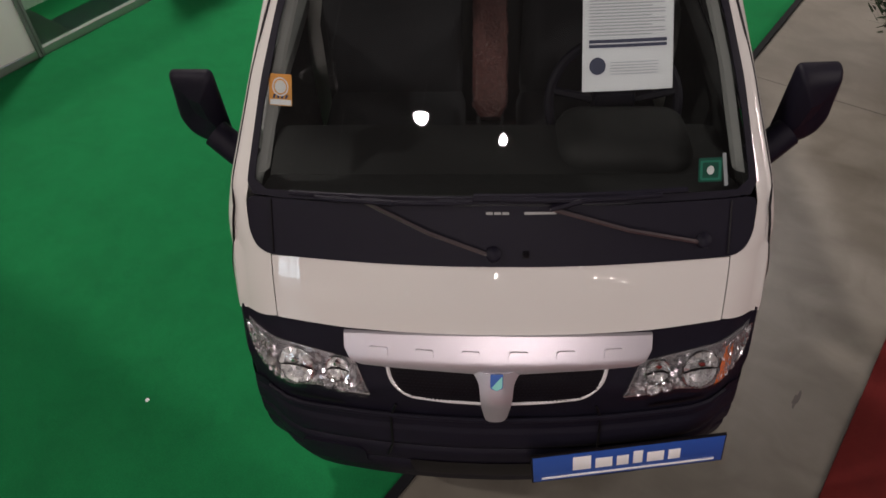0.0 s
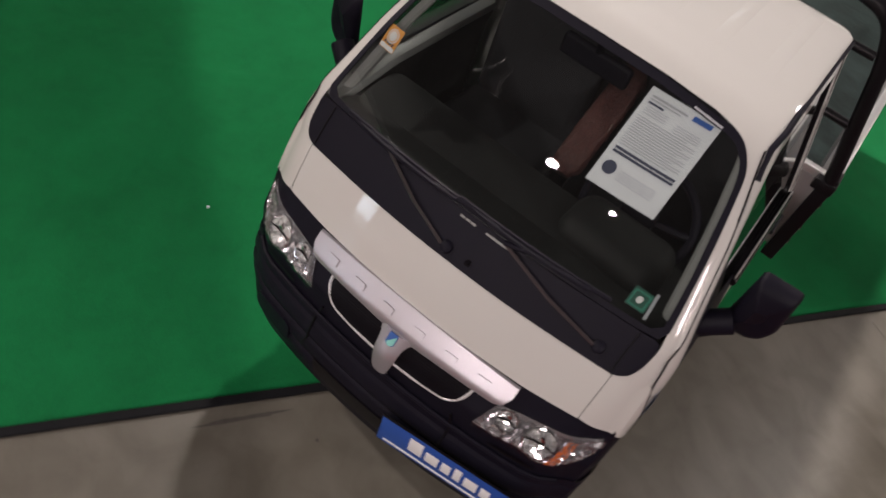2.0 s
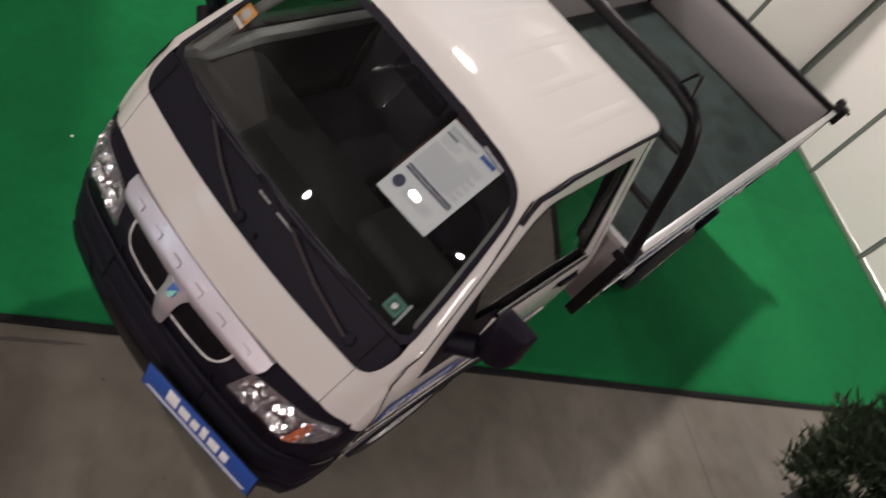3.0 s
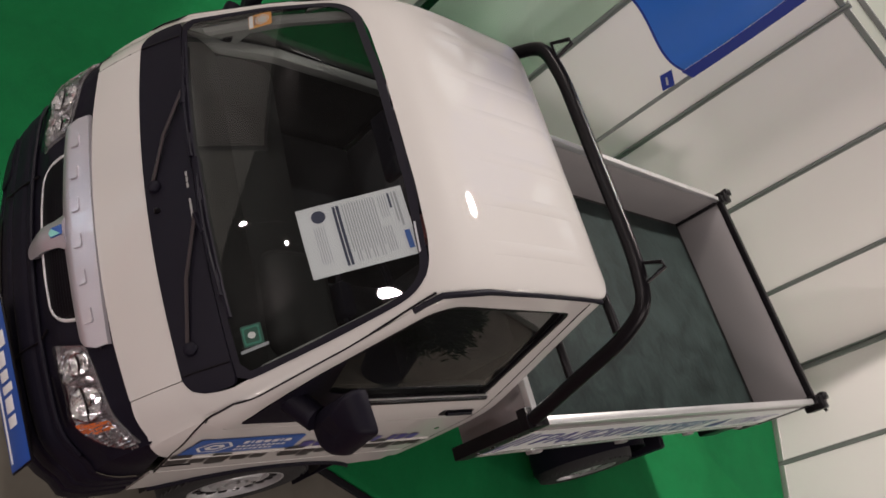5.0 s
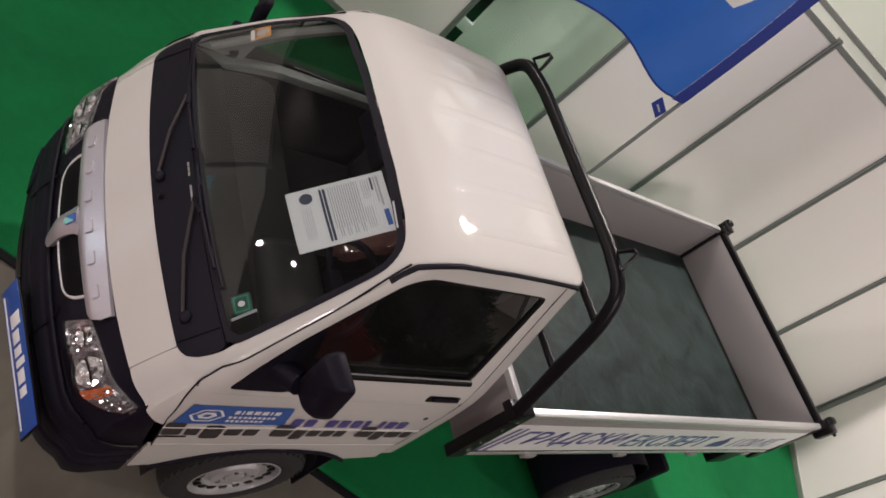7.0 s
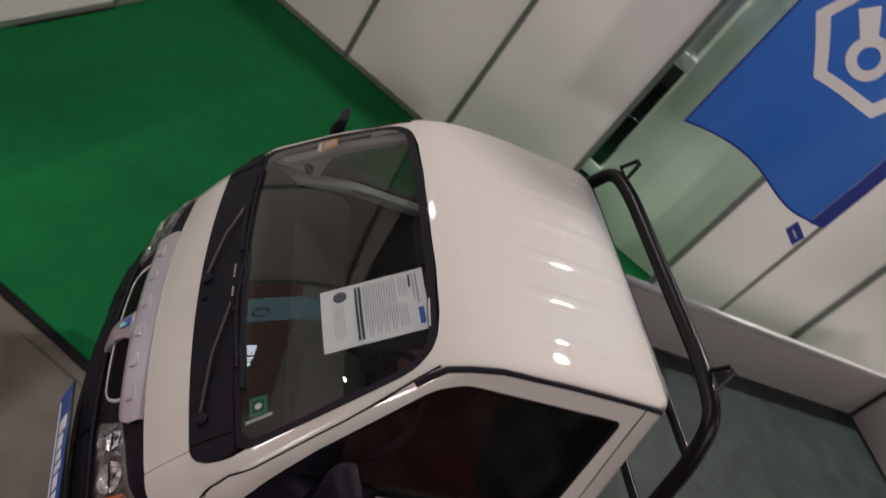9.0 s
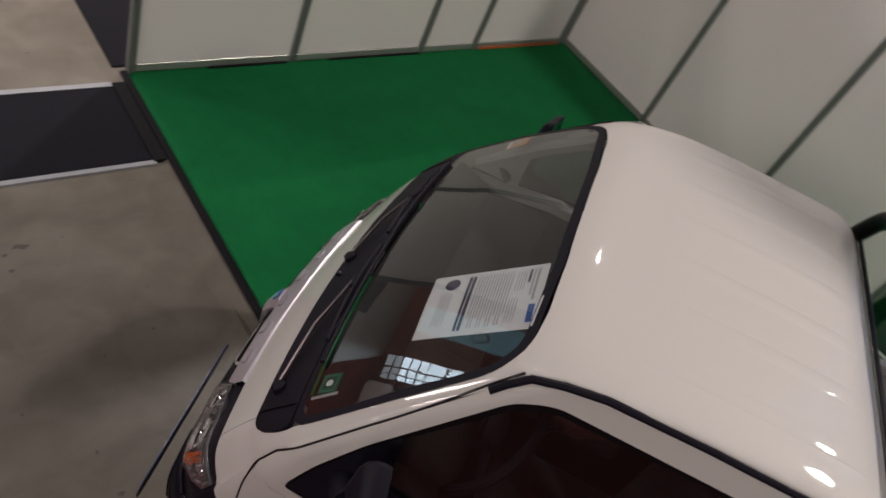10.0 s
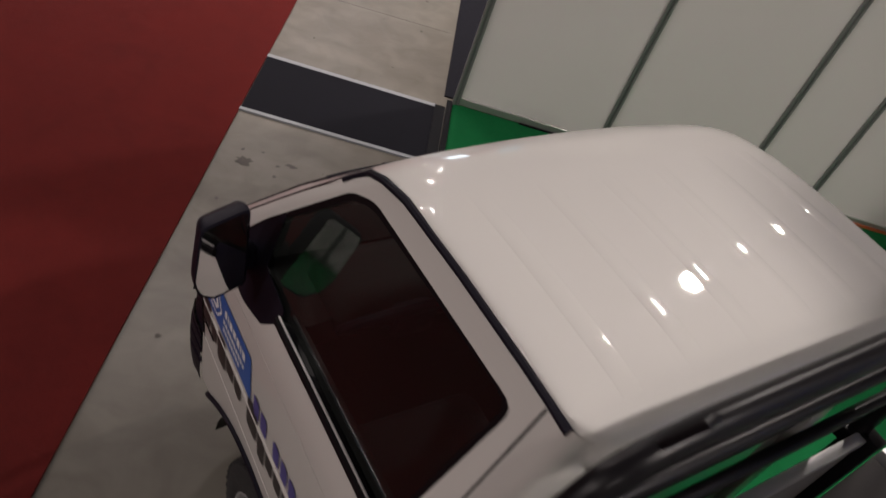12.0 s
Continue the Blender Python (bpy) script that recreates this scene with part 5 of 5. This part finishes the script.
part("headboard_rail", box(BX0 + .045, BX1 - .045, BY0 - .016, BY0 + .016, BT - .035, BT - .005, .004), alu, bed, "bright aluminium headboard rail")
for x0, x1, y0, y1 in ((BX0 + .025, BX0 + .04, BY0 + .02, BY1 - .03), (BX1 - .04, BX1 - .025, BY0 + .02, BY1 - .03)):
    part("floor_angle", box(x0, x1, y0, y1, BZ, BZ + .005), underside, bed)
part("floor_angle", box(BX0 + .03, BX1 - .03, BY1 - .04, BY1 - .026, BZ, BZ + .005), underside, bed)
part("side_lamp_bracket", box(BX1 - .06, BX1 + .004, 3.74, 3.95, .68, .85, .01), gloss_black, bed, "black bracket under the bed")
part("side_lamp_bracket", box(BX1 - .06, BX1 + .004, 4.16, 4.25, .74, .85, .01), gloss_black, bed, "black bracket under the bed")

# banner on the side board
banner = part("side_banner", box(BX1 + .0005, BX1 + .0025, 1.50, 4.20, .895, 1.160), white_print, bed, "white vinyl banner with violet lettering")
text_m = Matrix.Translation((BX1 + .0035, 1.61, .945)) @ Matrix(((0, 0, 1, 0), (1, 0, 0, 0), (0, 1, 0, 0), (0, 0, 0, 1)))
teal_blue = material("teal_blue_vinyl_lettering", (0.05, 0.10, 0.26), 0.4)
grey_violet = material("grey_violet_vinyl", (0.22, 0.2, 0.36), 0.4)
lettering("ГРАДСКИ", .80, .160, text_m, violet_print, banner)
lettering("ЕКСПЕРТ", .77, .145, Matrix.Translation((0, .83, 0)) @ text_m, teal_blue, banner)
part("banner_mark", patch(smooth_loop([(3.27, .945), (3.43, .945), (3.44, 1.01), (3.40, 1.04), (3.40, 1.08), (3.36, 1.08), (3.35, 1.04), (3.29, 1.01)], .015, 3), lambda y, z: (BX1 + .004, y, z), .1), violet_print, banner, "violet flask shape")
lettering("1120 КГ", .56, .130, Matrix.Translation((0, 1.90, 0)) @ text_m, grey_violet, banner)
for y in (1.505, 1.55):
    part("banner_stripe", patch([(y, .90), (y + .02, .90), (y + .06, 1.13), (y + .04, 1.13)], lambda y, z: (BX1 + .004, y, z), .2), violet_print, banner)

# roll bar behind the cab
bar_line = rounded([(BX1 - .02, 1.43, 1.23), (.638, 1.43, 1.69), (.572, 1.43, 1.812), (.41, 1.43, 1.838), (-.34, 1.43, 1.838), (-.505, 1.43, 1.812), (-.570, 1.43, 1.69), (BX0 + .02, 1.43, 1.23)], .10, 6)
roll = part("roll_bar", tube(bar_line, .026, 14), gloss_black, truck, "gloss black tubular roll bar")
part("cross_bar", tube([(-.55, 1.43, 1.68), (.61, 1.43, 1.68)], .016, 10), gloss_black, roll)
part("cross_bar", tube([(-.62, 1.43, 1.448), (.68, 1.43, 1.448)], .016, 10), gloss_black, roll)
for x in (.470, -.458):
    part("load_stop", tube([(x - .034, 1.43, 1.846), (x - .008, 1.446, 1.912), (x + .010, 1.448, 1.915), (x + .036, 1.43, 1.846)], .0085, 8, closed=True), gloss_black, roll, "small black load stop")
for side, x in ((1, BX1 - .03), (-1, BX0 + .03)):
    part("roll_bar_foot", box(x - .04, x + .04, 1.40, 1.47, 1.195, 1.24, .006), gloss_black, roll)

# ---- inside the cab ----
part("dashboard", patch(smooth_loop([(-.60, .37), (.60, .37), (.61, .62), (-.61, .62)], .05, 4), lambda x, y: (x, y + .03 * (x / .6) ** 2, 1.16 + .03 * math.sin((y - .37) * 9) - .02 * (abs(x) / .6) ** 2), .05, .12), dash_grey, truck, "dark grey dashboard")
shelf = []
for k in range(9):
    x = -.585 + 1.17 * k / 8
    base = front_y(x, 1.235, -.022)
    shelf.append([(x, base + (.42 - base) * q / 5, 1.222 - .045 * q / 5 + .008 * math.sin(math.pi * q / 5)) for q in range(6)])
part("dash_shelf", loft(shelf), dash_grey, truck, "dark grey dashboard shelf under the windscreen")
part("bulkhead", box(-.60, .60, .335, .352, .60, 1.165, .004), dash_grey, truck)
part("instrument_hood", box(.16, .52, .44, .68, 1.10, 1.235, .07, 5), dash_grey, truck)
for cx in (.33, -.33):
    seat = part("seat", box(cx - .24, cx + .24, .80, 1.22, .78, .92, .05, 3), cloth, truck, "dark cloth seat")
    bm = box(cx - .23, cx + .23, 1.16, 1.28, .86, 1.40, .05, 3)
    part("backrest", bm, cloth, seat)
    part("headrest", box(cx - .12, cx + .12, 1.19, 1.27, 1.42, 1.58, .035, 3), cloth, seat)
sw = [(.33 + .18 * math.cos(a), .70 + .09 * math.sin(a), 1.20 + .15 * math.sin(a)) for a in [2 * math.pi * k / 36 for k in range(36)]]
steering = part("steering_wheel", tube(sw, .014, 8, closed=True), plastic, truck, "black steering wheel")
part("steering_hub", box(.27, .39, .68, .74, 1.15, 1.24, .02), plastic, steering)
for a in (0.2, 2.94, 4.71):
    part("steering_spoke", tube([(.33, .71, 1.19), (.33 + .17 * math.cos(a), .70 + .085 * math.sin(a), 1.20 + .14 * math.sin(a))], .012, 6), plastic, steering)
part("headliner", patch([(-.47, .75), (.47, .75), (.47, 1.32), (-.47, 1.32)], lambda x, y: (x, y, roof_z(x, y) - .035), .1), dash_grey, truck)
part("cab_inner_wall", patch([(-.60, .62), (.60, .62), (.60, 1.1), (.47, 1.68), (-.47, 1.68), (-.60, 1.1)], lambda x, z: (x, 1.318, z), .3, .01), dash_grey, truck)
rear_mirror = part("rear_view_mirror", box(-.115, .115, .66, .69, 1.555, 1.625, .014, 3), plastic, truck, "black rear-view mirror")
part("mirror_stem", tube([(0, .672, 1.615), (0, .66, 1.645), (0, .645, 1.668)], .011, 8), plastic, rear_mirror)
for side in (1, -1):
    rows = []
    for j in range(13):
        z = 1.26 + (1.62 - 1.26) * j / 12
        x = lerp(z, SCREEN_EDGE) - .035
        y = front_y(x, z) + .035
        rows.append([(side * (x + .014), y + .004, z), (side * (x - .004), y + .010, z), (side * (x - .012), y + .024, z), (side * (x - .008), y + .06, z)])
    part("pillar_trim", loft(rows), trim_grey, truck, "pale grey inner pillar trim")
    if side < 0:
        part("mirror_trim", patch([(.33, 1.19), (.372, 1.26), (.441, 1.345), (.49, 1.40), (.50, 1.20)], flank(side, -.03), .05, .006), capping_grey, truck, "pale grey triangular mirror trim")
    part("door_card", patch([(.45, .70), (1.25, .70), (1.25, 1.22), (.62, 1.20), (.45, 1.14)], flank(side, -.055), .08), dash_grey, truck)
    rows = []
    for k in range(15):
        y = .33 + .89 * k / 14
        z = lerp(y, [(.33, 1.150), (.42, 1.168), (.50, 1.185), (.633, 1.225), (.9, 1.236), (1.2, 1.245)])
        x = side_x(y, z)
        rows.append([(side * (x - d), y, z + h) for d, h in ((.016, .004), (.036, .005), (.054, -.002), (.060, -.016), (.056, -.034))])
    # near door's capping is darkened in colour, standing in for its dark reflecting glass
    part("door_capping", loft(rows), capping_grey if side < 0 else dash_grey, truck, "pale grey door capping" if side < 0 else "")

for x, w in ((-.030, .016), (-.011, .016), (.008, .016), (.060, .075)):
    part("cowl_marking", patch([(x, 1.228), (x + w, 1.228), (x + w, 1.233), (x, 1.233)], nose(.0058), .03), trim_grey, truck, "small pale marking on the cowl")

# notice and stickers behind the glass
notice = part("paper_notice", patch([(.190, 1.439), (.400, 1.439), (.400, 1.655), (.190, 1.655)], nose(-.006), .04), paper_white, truck, "white A4 information sheet with dark print bars")


def print_bar(x0, x1, v0, v1, mat):
    """x in metres from the sheet's edge, v as a share of its height from the top."""
    a, b = 1.655 - .216 * v1, 1.655 - .216 * v0
    part("print_bar", patch([(.190 + x0, a), (.190 + x1, a), (.190 + x1, b), (.190 + x0, b)], nose(-.0045), .05), mat, notice)


print_bar(.135, .190, .035, .085, blue_print)
print_bar(.015, .120, .060, .080, ink_grey)
print_bar(.015, .105, .095, .108, ink_grey)
print_bar(.015, .060, .125, .145, ink_dark)
for k in range(4):
    print_bar(.018, .085, .165 + .022 * k, .172 + .022 * k, ink_grey)
    print_bar(.110, .185, .185 + .022 * k, .192 + .022 * k, ink_grey)
for k in range(13):
    print_bar(.015, .190 - .03 * ((k * 7) % 3 == 0), .275 + .024 * k, .284 + .024 * k, ink_grey)
print_bar(.015, .195, .600, .627, ink_dark)
print_bar(.015, .195, .637, .662, ink_dark)
for k in range(5):
    print_bar(.065, .175, .775 + .022 * k, .781 + .022 * k, ink_grey)
part("stamp", patch([(.225 + .019 * math.cos(a), 1.482 + .0145 * math.sin(a)) for a in [2 * math.pi * k / 24 for k in range(24)]], nose(-.0045), .05), ink_dark, notice, "dark round stamp")

sticker = part("green_sticker", patch(smooth_loop([(.468, 1.268), (.526, 1.266), (.526, 1.310), (.468, 1.312)], .004, 2), nose(-.003), .04), green_print, truck, "green square sticker with a white disc")
part("sticker_disc", patch([(.497 + .009 * math.cos(a), 1.289 + .008 * math.sin(a)) for a in [2 * math.pi * k / 18 for k in range(18)]], nose(-.0015), .05), white_print, sticker)
part("sticker_ring", ring([(.472, 1.272), (.522, 1.270), (.522, 1.306), (.472, 1.308)], [(.478, 1.276), (.516, 1.274), (.516, 1.302), (.478, 1.304)], (.497, 1.289), nose(-.0015), 40, 1), material("teal_print", (0.02, 0.22, 0.15), 0.4), sticker)
part("strip_sticker", patch([(.532, 1.258), (.541, 1.258), (.533, 1.318), (.524, 1.318)], nose(-.002), .03), ink_grey, truck, "narrow pale strip sticker")
vign = part("orange_sticker", patch(smooth_loop([(-.548, 1.405), (-.492, 1.405), (-.492, 1.462), (-.548, 1.462)], .004, 2), nose(-.003), .04), orange_print, truck, "orange square toll sticker")
part("sticker_disc", patch([(-.520 + .014 * math.cos(a), 1.440 + .012 * math.sin(a)) for a in [2 * math.pi * k / 18 for k in range(18)]], nose(-.0015), .05), alu, vign, "silver disc")
part("sticker_ring", ring([(-.520 + .020 * math.cos(k * .26), 1.440 + .017 * math.sin(k * .26)) for k in range(24)], [(-.520 + .017 * math.cos(k * .26), 1.440 + .0145 * math.sin(k * .26)) for k in range(24)], (-.520, 1.440), nose(-.0015), 40, 1), paper_white, vign)
part("sticker_strip", patch([(-.546, 1.407), (-.494, 1.407), (-.494, 1.417), (-.546, 1.417)], nose(-.0018), .05), paper_white, vign, "pale strip")
for k in range(4):
    part("sticker_bars", patch([(-.540 + .010 * k, 1.419), (-.534 + .010 * k, 1.419), (-.531 + .010 * k, 1.426), (-.537 + .010 * k, 1.426)], nose(-.0015), .05), ink_dark, vign)
part("windscreen_etching", patch([(.31, 1.663), (.40, 1.655), (.40, 1.659), (.31, 1.667)], nose(.0045), .05), ink_grey, truck)

# ---- a pack in clear wrapping between the seats ----
film_red = material("red_brown_pack_in_clear_film", (0.13, 0.042, 0.036), 0.32, vary=0.7, scale=70, bump=1.0, bump_scale=110, coat=1.0, second=(0.02, 0.010, 0.010))
rows = []
for j in range(37):
    t = j / 36
    row = []
    for k in range(33):
        a = 2 * math.pi * k / 32
        u, v = math.cos(a), math.sin(a)
        fat = (abs(u) ** 5 + abs(v) ** 5) ** -.2
        ends = min(1, .55 + 5 * min(t, 1 - t))
        crush = 1 + .10 * noise.noise(Vector((u * 3.1, v * 3.1, t * 13))) + .05 * noise.noise(Vector((u * 9, v * 9, t * 40)))
        x, d = .056 * u * fat * ends * crush, .040 * v * fat * ends * crush
        y, z = .93 + .37 * t, .975 + .31 * t
        row.append((x - .008, y - d * .63, z + d * .78))
    rows.append(row)
bm = loft(rows)
bmesh.ops.remove_doubles(bm, verts=bm.verts, dist=1e-5)
for end in (rows[0], rows[-1]):
    bm.faces.new([bm.verts.new(p) for p in end[:-1]])
pack = link("wrapped_pack", bm, film_red, smooth=True)
pack.matrix_world = TRUCK
tagged(pack, "red-brown pack in crumpled clear wrapping propped between the seats", "pack")
for x in (-.045, .03):
    part("pack_strap", tube([(x, .955, .99), (x, .925, .955), (x + .004, .90, .90)], .007, 6), gloss_black, pack)
